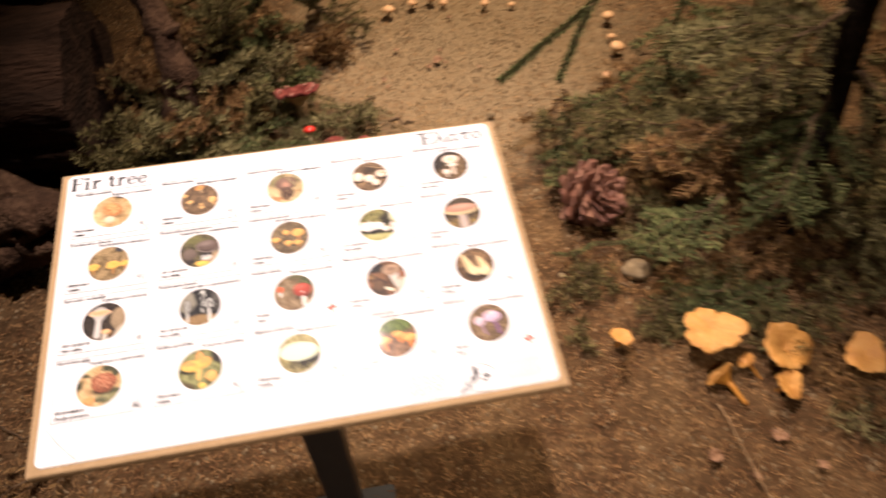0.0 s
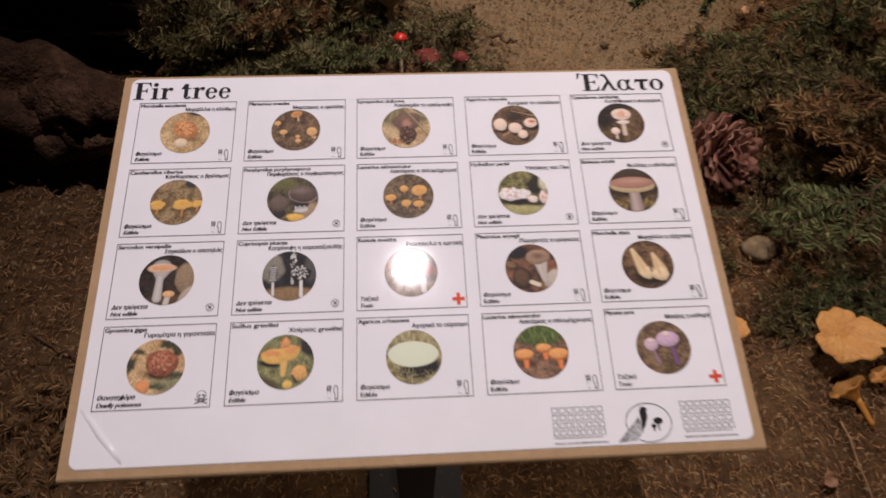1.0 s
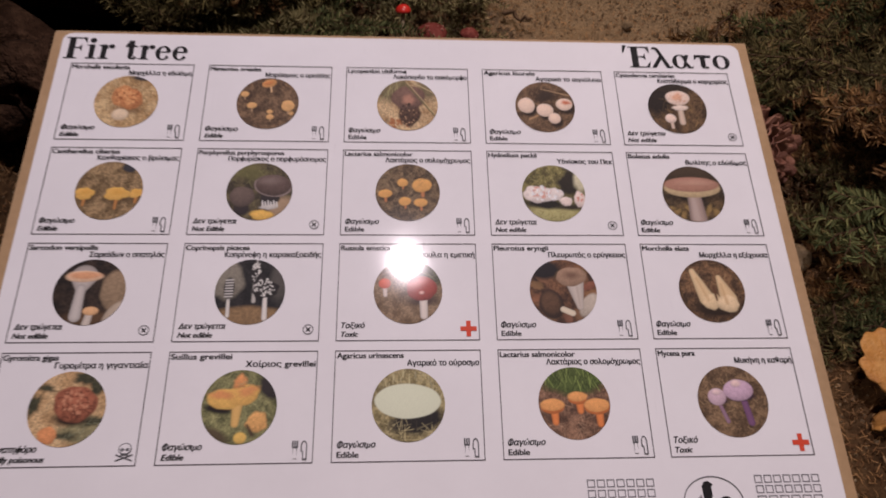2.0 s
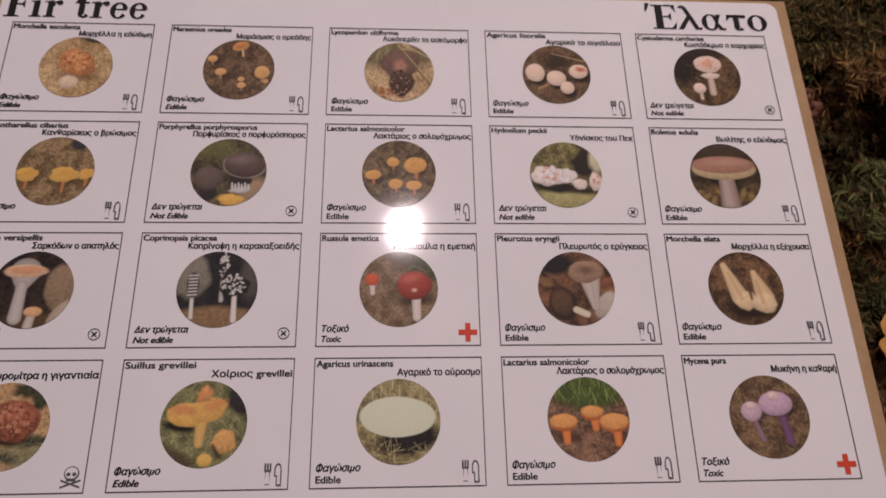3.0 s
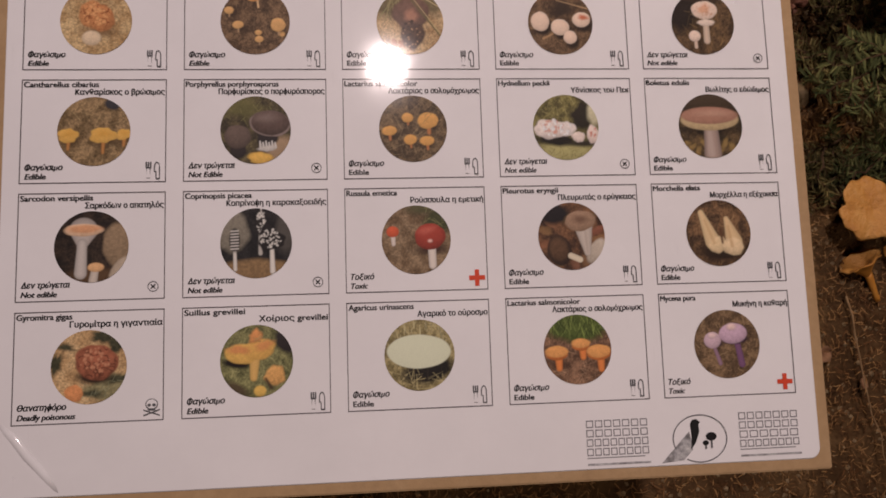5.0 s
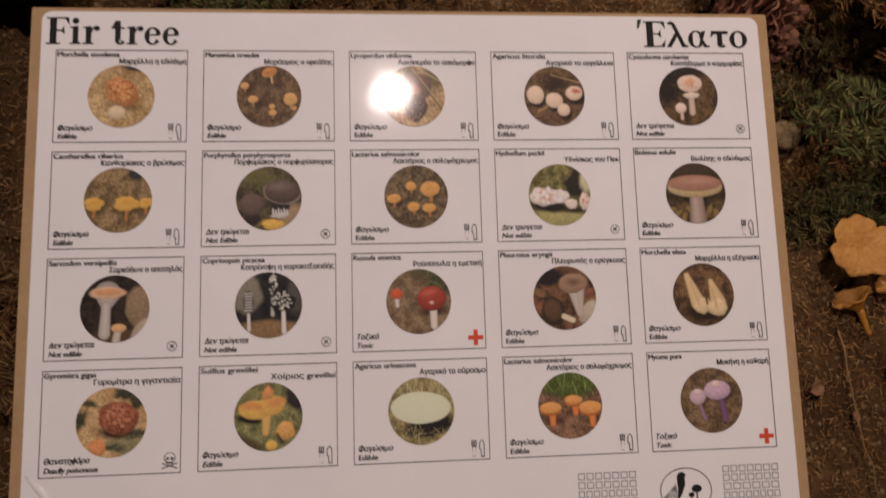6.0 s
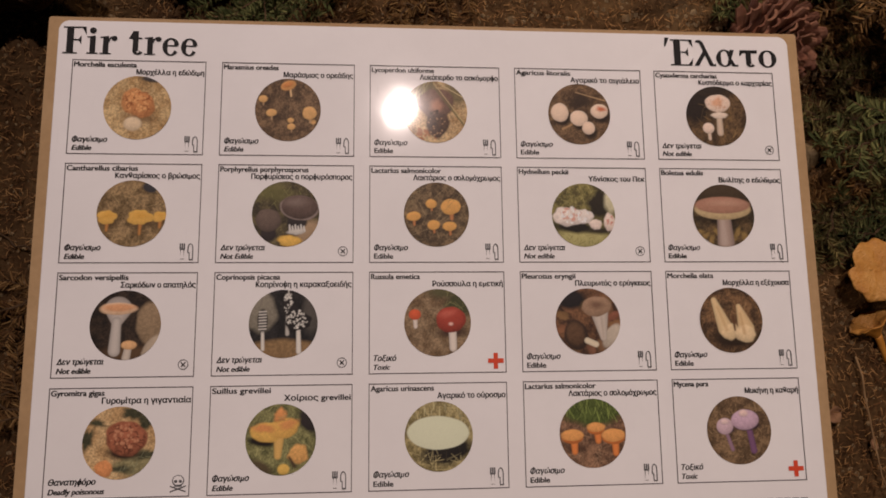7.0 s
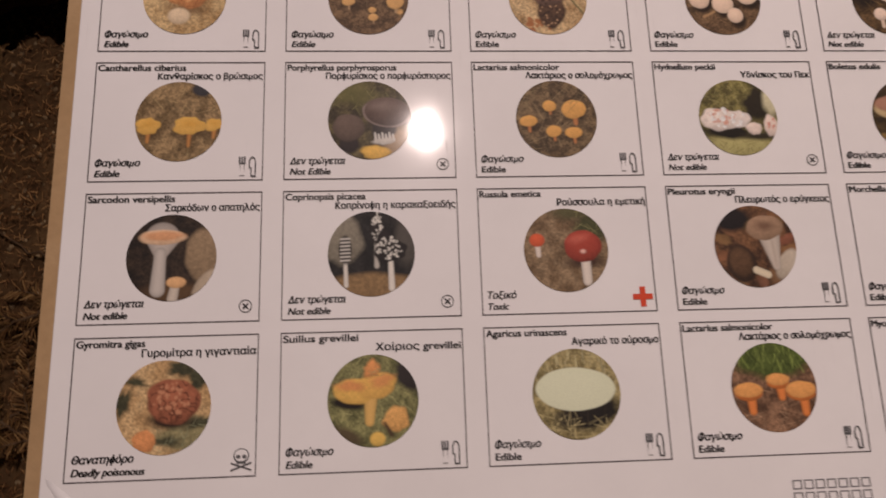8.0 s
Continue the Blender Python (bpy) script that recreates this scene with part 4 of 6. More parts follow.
def information_board():
    board = empty("info_board", (0, 0, 0), "fibreboard mushroom identification panel on a black steel post", "sign")
    bm = box(-0.2177, 0.2205, -0.2763, 0.0266, -0.0105, -0.0008, 0.0008)
    base = part("board", bm, MDF, board, "bare brown fibreboard backing panel")
    base.matrix_world = pose(0, 0, TOP, TILT)
    # the laminated sheet, with rounded corners and one creased corner
    x0, x1, y0, y1, r = -0.2115, 0.2140, -0.2703, 0.0240, 0.006
    rim = []
    for cx, cy, a0 in ((x1 - r, y1 - r, 0), (x0 + r, y1 - r, 90), (x0 + r, y0 + r, 180), (x1 - r, y0 + r, 270)):
        rim += [(cx + r * math.cos(radians(a0 + 15 * k)), cy + r * math.sin(radians(a0 + 15 * k))) for k in range(7)]
    bm = bmesh.new()
    top = bm.faces.new([bm.verts.new((x, y, 0.0)) for x, y in rim])
    low = bmesh.ops.extrude_face_region(bm, geom=[top])
    for v in [g for g in low["geom"] if isinstance(g, bmesh.types.BMVert)]:
        v.co.z = -0.0007
    lip = [e for e in bm.edges if all(abs(v.co.z) < 1e-6 for v in e.verts)]
    bmesh.ops.bevel(bm, geom=lip, offset=0.0005, segments=3, affect="EDGES")
    for f in bm.faces:
        f.smooth = len(f.verts) < 6
    bmesh.ops.recalc_face_normals(bm, faces=bm.faces)
    sheet = part("laminated_sheet", bm, INK["paper"], board, "glossy laminated white sheet with printed mushrooms")
    sheet.matrix_world = pose(0, 0, TOP, TILT)
    # raised crease across the near corner
    bm = ring_tube([(x0 + 0.002, y0 + 0.037, -0.0030), (x0 + 0.010, y0 + 0.029, -0.0026), (x0 + 0.017, y0 + 0.020, -0.0022), (x0 + 0.025, y0 + 0.011, -0.0026), (x0 + 0.032, y0 + 0.002, -0.0030)], [0.0030, 0.0034, 0.0033, 0.0033, 0.0030], 20)
    part("crease", bm, INK["paper"], sheet, "raised crease in the film")

    species = [[("Morchella esculenta", "Μορχέλλα η εδώδιμη", "edible"), ("Marasmius oreades", "Μαράσμιος ο ορεάδης", "edible"), ("Lycoperdon ultiforme", "Λυκόπερδο το ασκόμορφο", "edible"),
                ("Agaricus litoralis", "Αγαρικό το αιγιάλειο", "edible"), ("Cystoderma carcharias", "Κυστόδερμα ο καρχαρίας", "not")],
               [("Cantharellus cibarius", "Κανθαρίσκος ο βρώσιμος", "edible"), ("Porphyrellus porphyrosporus", "Πορφυρίσκος ο πορφυρόσπορος", "Not"), ("Lactarius salmonicolor", "Λακτάριος ο σολομόχρωμος", "edible"),
                ("Hydnellum peckii", "Υδνίσκος του Πεκ", "not"), ("Boletus edulis", "Βωλίτης ο εδώδιμος", "edible")],
               [("Sarcodon versipellis", "Σαρκόδων ο απατηλός", "not"), ("Coprinopsis picacea", "Κοπρίνοψη η καρακαξοειδής", "not"), ("Russula emetica", "Ρούσσουλα η εμετική", "toxic"),
                ("Pleurotus eryngii", "Πλευρωτός ο ερύγκειος", "edible"), ("Morchella elata", "Μορχέλλα η εξέχουσα", "edible")],
               [("Gyromitra gigas", "Γυρομίτρα η γιγαντιαία", "deadly"), ("Suillus grevillei", "Χοίριος grevillei", "edible"), ("Agaricus urinascens", "Αγαρικό το ούροσμο", "edible"),
                ("Lactarius salmonicolor", "Λακτάριος ο σολομόχρωμος", "edible"), ("Mycena pura", "Μυκήνη η καθαρή", "toxic")]]
    words = {"edible": ("Φαγώσιμο", "Edible"), "not": ("Δεν τρώγεται", "Not edible"), "Not": ("Δεν τρώγεται", "Not Edible"), "toxic": ("Τοξικό", "Toxic"), "deadly": ("Θανατηφόρο", "Deadly poisonous")}
    lines = []
    for i, (yt, yb) in enumerate(ROWTOPS):
        for j, (xl, xr) in enumerate(COLS):
            latin, greek, kind = species[i][j]
            p = Print()
            p.border(xl, yb, xr, yt, 0.00045, "line")
            p.link("printed_frame", sheet)
            ph = Photograph(i * 5 + j)
            PICTURES[i * 5 + j](ph)
            ph.link(0.5 * (xl + xr), 0.5 * (yt + yb) - 0.0003, 0.0183, sheet)
            p = Print()
            icon(kind.lower(), xr - (0.0058 if kind != "edible" else 0.0068), yb + 0.0064, p)
            if kind == "edible":
                p.verts = [(xr - 0.0068 + 1.2 * (u - xr + 0.0068), yb + 0.0064 + 1.2 * (v - yb - 0.0064), w) for u, v, w in p.verts]
            p.link("printed_icon", sheet)
            lines.append((latin, xl + 0.0010, yt - 0.0041, 0.00178, "l", 0.0, 0.0041))
            lines.append((greek, xr - 0.0012, yt - 0.0082, 0.00205, "r", 0.0, 0.0042))
            per = {"edible": 0.00232, "deadly": 0.00232, "toxic": 0.0020}.get(kind, 0.00196)
            lines.append((words[kind][0], xl + 0.0026, yb + 0.0070, per, "l", 0.25, 0.0042))
            lines.append((words[kind][1], xl + 0.0026, yb + 0.0023, 0.00173, "l", 0.25 if kind != "edible" or j < 2 else 0.0, 0.0040))
    made, marks = [], []
    plain = str.maketrans({"σ": "ο", "Φ": "Ο", "φ": "ο", "Κ": "K", "π": "п", "κ": "к", "ψ": "υ"})  # round bodies; their strokes follow as bars

    def line_curve(text, shear):
        cu = bpy.data.curves.new("line", "FONT")
        cu.body, cu.size, cu.shear, cu.resolution_u = text, 1.0, shear, 4
        ob = new("line", cu)
        made.append(ob)
        return ob

    for text, x, y, per, side, shear, size in lines:
        line_curve(text.translate(plain), shear)
    for n, row in enumerate(lines):
        for k, ch in enumerate(row[0]):
            if ch in "σΦφψ":
                marks.append((n, ch, line_curve(row[0][:k + 1].translate(plain), 0.0)))
    small, large = line_curve("ο", 0.0), line_curve("Ο", 0.0)
    dg = bpy.context.evaluated_depsgraph_get()

    def extent(ob):
        got = bpy.data.meshes.new_from_object(ob.evaluated_get(dg))
        us, vs = [v.co.x for v in got.vertices], [v.co.y for v in got.vertices]
        bpy.data.meshes.remove(got)
        return min(us), max(us), max(vs)

    o_low, o_high, o_top = extent(small)
    c_low, c_high, c_top = extent(large)
    strokes = {n: [] for n in range(len(lines))}
    for n, ch, ob in marks:
        right = extent(ob)[1]
        if ch == "σ":
            strokes[n].append((right - 0.55 * (o_high - o_low), right + 0.12, o_top - 0.085, o_top))
        elif ch in "φψ":
            mid = right - 0.5 * (o_high - o_low)
            strokes[n].append((mid - 0.04, mid + 0.04, -0.2, o_top + 0.2))
        else:
            mid = right - 0.5 * (c_high - c_low)
            strokes[n].append((mid - 0.05, mid + 0.05, -0.06, c_top + 0.05))
    for n, (ob, (text, x, y, per, side, shear, size)) in enumerate(zip(made, lines)):
        me = bpy.data.meshes.new_from_object(ob.evaluated_get(dg))
        xs = [v.co.x for v in me.vertices]
        lo, hi = min(xs), max(xs)
        s = per * len(text) / (hi - lo)
        for v in me.vertices:
            u = (v.co.x - lo) * s
            v.co = Vector((x + u if side == "l" else x - per * len(text) + u, y + v.co.y * size, LIFT * 2.1))
        # bold: the outlines several times, a hair apart
        at = [tuple(v.co) for v in me.vertices]
        polys = [tuple(f.vertices) for f in me.polygons]
        bpy.data.meshes.remove(me)
        for u0, u1, v0, v1 in strokes[n]:
            base = len(at)
            for u, v in ((u0, v0), (u1, v0), (u1, v1), (u0, v1)):
                u = (u + shear * v - lo) * s
                at.append((x + u if side == "l" else x - per * len(text) + u, y + v * size, LIFT * 2.1 + 0.00001))
            polys.append((base, base + 1, base + 2, base + 3))
        sheets = [(0.0, 0.0), (0.00016, 0.00002), (0.00030, 0.00004), (0.00016, 0.00009)]
        verts = [(u + du, v + (0.00008 if k == 3 else 0.0), w - dw) for k, (du, dw) in enumerate(sheets) for u, v, w in at]
        me = sheet_mesh("printed_text", verts, [tuple(q + k * len(at) for q in f) for k in range(4) for f in polys], [INK["black"]])
        link_mesh("printed_text", me, sheet)
    for ob in made:
        cu = ob.data
        bpy.data.objects.remove(ob)
        bpy.data.curves.remove(cu)
    # titles
    for letters, x, y, h, wide in (("Fir tree", -0.2084, 0.0040, 0.0159, 0.0745), ("'ELaTo", 0.1367, 0.0042, 0.0164, 0.0705)):
        s = wide / sum(title_letter(Print(), ch, 0, 0, 1.0) for ch in letters)
        at = 0.0
        for ch in letters:
            q = Print()
            adv = title_letter(q, ch, 0, 0, 1.0)
            q.verts = [(x + (at + u) * s, y + v * h, w) for u, v, w in q.verts]
            at += adv
            if q.faces:
                q.link("printed_letter", sheet, "large bold black serif letter")
    # wordmarks as rows of plain hollow bars, and the oval emblem between them
    for xa, xb, y, counts in ((0.0858, 0.1198, -0.2450, (7, 7, 8, 8)), (0.1692, 0.2030, -0.2442, (7, 7, 6, 8))):
        for row, count in enumerate(counts):
            yy, step = y - 0.0048 * row, (xb - xa) / count
            for k in range(count):
                u = xa + step * k
                p = Print()
                p.border(u, yy - 0.0037, u + step * 0.80, yy, 0.00045, "wordmark")
                p.link("printed_bar", sheet)
        p = Print()
        p.rect(xa, y - 0.0195, xb - 0.003, y - 0.0191, "wordmark")
        p.link("printed_bar", sheet)
        p = Print()
        p.rect(xa, y - 0.0231, xb, y - 0.0221, "pale_grey", 2)
        p.link("printed_bar", sheet)
    p = Print()
    cx, cy = 0.1472, -0.2568
    p.arc(cx, cy, 0.0150, 0.0125, -122, 205, 0.00055, "grey", 48)
    p.link("printed_emblem", sheet, "thin oval line of the emblem")
    p = Print()
    p.poly([(cx - 0.0215, cy - 0.0118), (cx - 0.0058, cy + 0.0040), (cx - 0.0042, cy - 0.0056), (cx - 0.0095, cy - 0.0108)], "pale_grey")
    p.link("printed_emblem", sheet, "grey slanting wedge of the emblem")
    p = Print()
    p.poly([(cx - 0.0050, cy + 0.0078), (cx - 0.0038, cy + 0.0098), (cx - 0.0016, cy + 0.0102), (cx + 0.0006, cy + 0.0085), (cx - 0.0004, cy + 0.0074), (cx - 0.0002, cy + 0.0035), (cx - 0.0024, cy - 0.0020), (cx - 0.0054, cy - 0.0058), (cx - 0.0046, cy + 0.0010)], "black")
    p.link("printed_emblem", sheet, "black curved shape of the emblem")
    for x, y, rx, ry, foot in ((0.0062, 0.0008, 0.0030, 0.0022, -0.0052), (0.0030, -0.0024, 0.0017, 0.0013, -0.0056)):
        p = Print()
        p.rect(cx + x - 0.0005, cy + foot, cx + x + 0.0005, cy + y, "grey")
        p.disc(cx + x, cy + y, rx, ry, "black", 18)
        p.link("printed_emblem", sheet, "small black domed shape of the emblem")
    # post and bracket
    post = part("post", box(-0.018, 0.018, -0.235, -0.199, -0.02, 0.500, 0.002), STEEL, board, "square black steel post")
    plate = part("bracket", box(-0.05, 0.05, -0.26, -0.12, -0.0165, -0.0110, 0.001), STEEL, board, "flat black steel bracket")
    plate.matrix_world = pose(0, 0, TOP, TILT)
    part("foot_plate", box(-0.06, 0.06, -0.277, -0.157, -0.006, 0.012, 0.002), STEEL, board)


information_board()


# ---- the forest floor's things ----
def crooked(a, b, n, sway, seed, sag=0.0):
    """Points from a to b along an uneven line."""
    rnd = random.Random(seed)
    a, b = Vector(a), Vector(b)
    side = (b - a).orthogonal().normalized()
    up = (b - a).cross(side).normalized()
    out = []
    for i in range(n):
        t = i / (n - 1)
        w = math.sin(math.pi * t)
        out.append(a.lerp(b, t) + (side * rnd.uniform(-1, 1) + up * rnd.uniform(-1, 1)) * sway * (0.3 + w) - Vector((0, 0, sag * w)))
    return out


def log(name, a, b, r, label, seed, lump=0.12, bark=BARK):
    thing = empty(name, (0, 0, 0), label, "log")
    rnd = random.Random(seed)
    a, b = Vector(a), Vector(b)
    d = (b - a).normalized()
    u = d.orthogonal().normalized()
    v = d.cross(u)
    bm = bmesh.new()
    rings = []
    n, sides = 60, 72
    for i in range(n):
        t = i / (n - 1)
        ring = []
        for k in range(sides):
            ang = math.tau * k / sides
            ca, sa = math.cos(ang), math.sin(ang)
            q = Vector((t * 3.0 + seed, ca * 1.3, sa * 1.3))
            rr = r * (1 + lump * noise.fractal(q, 1.0, 2.0, 4) + 0.05 * noise.fractal(Vector((t * 5, ca * 9, sa * 9)), 1.0, 2.0, 3))
            if lump > 0.5:  # a root narrows towards its end
                rr *= 1 - 0.75 * max(0.0, (t - 0.8) / 0.2) ** 1.5
            ring.append(bm.verts.new(a.lerp(b, t) + (u * ca + v * sa) * rr))
        rings.append(ring)
    for p, q in zip(rings, rings[1:]):
        for k in range(sides):
            bm.faces.new((p[k], p[(k + 1) % sides], q[(k + 1) % sides], q[k])).smooth = True
    bm.faces.new(rings[0][::-1])
    bm.faces.new(rings[-1])
    part("bark", bm, bark, thing)
    return thing


def needle_mesh(name, tracks, material, length, width, per_metre, seed, flat=0.6):
    """Needles along twig tracks (lists of points), one thin bent blade each."""
    rnd = random.Random(seed)
    verts, faces = [], []
    for pts in tracks:
        for p, q in zip(pts, pts[1:]):
            d = q - p
            l = d.length
            if l < 1e-5:
                continue
            d = d / l
            side = d.cross(Vector((0, 0, 1)))
            side = side.normalized() if side.length > 1e-3 else d.orthogonal().normalized()
            up = side.cross(d)
            for _ in range(max(1, int(l * per_metre + rnd.random()))):
                base = p + d * (l * rnd.random())
                ang = rnd.gauss(0, flat) + (0 if rnd.random() < 0.5 else math.pi)
                out = side * math.cos(ang) + up * abs(math.sin(ang)) * (1 if rnd.random() < 0.75 else -1)
                way = (out + d * rnd.uniform(0.3, 0.9)).normalized()
                n = length * rnd.uniform(0.7, 1.15)
                w = way.cross(Vector((rnd.uniform(-1, 1), rnd.uniform(-1, 1), rnd.uniform(-1, 1)))).normalized() * width * 0.5
                i = len(verts)
                verts += [base - w, base + w, base + way * n * 0.75 + w * 0.8, base + way * n * 1.0, base + way * n * 0.75 - w * 0.8]
                faces.append((i, i + 1, i + 2, i + 3, i + 4))
    return sheet_mesh(name, verts, faces, [material])


def fir_branch(a, b, seed, material=None, length=0.015, twigs=9, spread=0.45, label="green fir branch lying on the forest floor", per_metre=900, sag=0.0, thick=0.0028, flat=0.6, width=0.0017, shoots=0, sway=0.008):
    material = material or FIR
    rnd = random.Random(seed)
    main = crooked(a, b, 9, sway, seed, sag)
    total = (Vector(b) - Vector(a)).length
    thing = empty("fir_branch", main[0], label, "branch")
    tracks = [main]
    d = (Vector(b) - Vector(a)).normalized()
    side = d.cross(Vector((0, 0, 1)))
    side = side.normalized() if side.length > 1e-3 else Vector((1, 0, 0))
    for k in range(twigs):
        t = 0.15 + 0.75 * k / max(1, twigs - 1)
        i = min(int(t * 8), 7)
        root = main[i].lerp(main[i + 1], t * 8 - i)
        s = 1 if k % 2 else -1
        l = total * spread * (1.05 - t) * rnd.uniform(0.7, 1.2) + 0.02
        tip = root + (d * rnd.uniform(0.5, 0.9) + side * s * rnd.uniform(0.6, 1.0) + Vector((0, 0, rnd.uniform(-0.25, 0.2)))).normalized() * l
        tracks.append(crooked(root, tip, 5, 0.004, seed * 31 + k))
        for j in range(shoots if l > 0.05 else 0):  # short shoots, alternating along the twig
            u = 0.25 + 0.6 * j / max(1, shoots - 1)
            foot, way = root.lerp(tip, u), (tip - root).normalized()
            cross = way.cross(Vector((0, 0, 1)))
            end = foot + (way * 0.8 + cross * (1 if j % 2 else -1) * rnd.uniform(0.6, 1.0) + Vector((0, 0, rnd.uniform(-0.3, 0.2)))).normalized() * (l * 0.5 * (1.1 - u) + 0.012)
            tracks.append(crooked(foot, end, 3, 0.002, seed * 77 + 9 * k + j))
    off = -main[0]
    bm = bmesh.new()
    for k, pts in enumerate(tracks):
        n = len(pts)
        r0 = thick if k == 0 else thick * 0.5
        tube = ring_tube([p + off for p in pts], [r0 * (1 - 0.6 * i / (n - 1)) for i in range(n)], 6, 0.1, seed + k)
        me = bpy.data.meshes.new("tube")
        tube.to_mesh(me)
        tube.free()
        bm.from_mesh(me)
        bpy.data.meshes.remove(me)
    part("stem", bm, TWIG, thing, "thin brown twigs")
    me = needle_mesh("needles", [[p + off for p in pts] for pts in tracks], material, length, width, per_metre, seed, flat)
    tagged(link_mesh("needles", me, thing), kind="stuff")
    return thing


def chanterelle(place, radius, height, seed, tilt=(0, 0, 0), depth=0.35, axis=None, splits=(), label="yellow chanterelle mushroom with a wavy funnel cap"):
    """A funnel cap with a waved, lobed rim on a tapering stem; its foot at place."""
    rnd = random.Random(seed)
    ph = [rnd.uniform(0, math.tau) for _ in range(4)]
    thing = empty("chanterelle_mushroom", place, label, "mushroom", "chanterelle mushrooms")
    thing.rotation_euler = Vector(axis).to_track_quat("Z", "Y").to_euler() if axis else [radians(v) for v in tilt]

    def shape(a, t):
        lobe = 1 + 0.10 * math.sin(2 * a + ph[0]) + 0.08 * math.sin(3 * a + ph[1]) + 0.04 * math.sin(7 * a + ph[2]) + 0.025 * math.sin(13 * a + ph[0])
        w = min(1, abs(t - 0.5) * -2 + 1)
        for at, deep in splits:
            lobe -= deep * math.exp(-(((a - at + math.pi) % math.tau - math.pi) / 0.07) ** 2)
        return 1 + (lobe - 1) * w, w * w * radius * (0.13 * math.sin(2 * a + ph[3]) + 0.05 * math.sin(5 * a + ph[1]) + 0.025 * math.sin(11 * a + ph[2]))

    dip = depth * radius
    prof = []
    for k in range(9):  # underside, from the neck out
        s = k / 8
        prof.append((radius * (0.16 + 0.84 * s), height - dip * 1.5 * (1 - s) ** 1.6 - radius * 0.06 * (1 - s)))
    prof.append((radius * 1.02, height + radius * 0.03))
    for k in range(9):  # upper side, back to the middle
        s = 1 - k / 8
        prof.append((max(radius * 0.98 * s, 0.001), height + radius * 0.06 - dip * (1 - s) ** 1.8))
    cap = part("cap", lathe(prof, 96, shape), CHANT, thing, "wavy egg-yellow cap")
    cap.data.materials.append(CHANT_DEEP)
    for f in cap.data.polygons:
        f.material_index = 1 if f.normal.z < -0.1 else 0
    low = height - dip * 1.5
    n = 9
    pts = [(radius * 0.06 * math.sin(3 * i / n + ph[0]), radius * 0.06 * math.cos(2 * i / n + ph[1]) - radius * 0.06, low * i / (n - 1) * 1.02) for i in range(n)]
    bm = ring_tube(pts, [radius * (0.15 + 0.07 * (i / (n - 1)) ** 2) for i in range(n)], 20, 0.05, seed)
    part("stem", bm, CHANT_DEEP, thing, "orange stem")
    return thing


def capped_mushroom(name, place, radius, height, cap_mat, seed, label, flecks=0, tilt=(0, 0, 0), dome=0.62, stalk=0.16, category="mushroom", group=""):
    rnd = random.Random(seed)
    thing = empty(name, place, label, category, group)
    thing.rotation_euler = [radians(v) for v in tilt]
    prof = [(radius * 0.2, height - radius * 0.1), (radius * 0.8, height - radius * 0.08), (radius * 0.98, height)]
    for k in range(1, 10):
        a = radians(10 * k)
        prof.append((max(radius * math.cos(a), 0.0006), height + radius * dome * math.sin(a)))
    ph = rnd.uniform(0, 6)
    part("cap", lathe(prof, 40, lambda a, t: (1 + 0.03 * math.sin(3 * a + ph) + 0.02 * math.sin(7 * a), 0)), cap_mat, thing)
    n = 6
    pts = [(radius * 0.05 * math.sin(i + ph), 0, height * i / (n - 1)) for i in range(n)]
    part("stem", ring_tube(pts, [radius * stalk * (1.25 - 0.3 * i / (n - 1)) for i in range(n)], 14, 0.05, seed), STALK, thing, "pale fibrous stem")
    for k in range(flecks):
        a, e = rnd.uniform(0, math.tau), radians(rnd.uniform(5, 80))
        bm = bmesh.new()
        bmesh.ops.create_icosphere(bm, subdivisions=1, radius=radius * rnd.uniform(0.05, 0.12))
        for v in bm.verts:
            v.co *= rnd.uniform(0.7, 1.2)
        f = part("fleck", bm, FLECK, thing)
        f.location = (radius * math.cos(e) * math.cos(a), radius * math.cos(e) * math.sin(a), height + radius * dome * math.sin(e))
    return thing


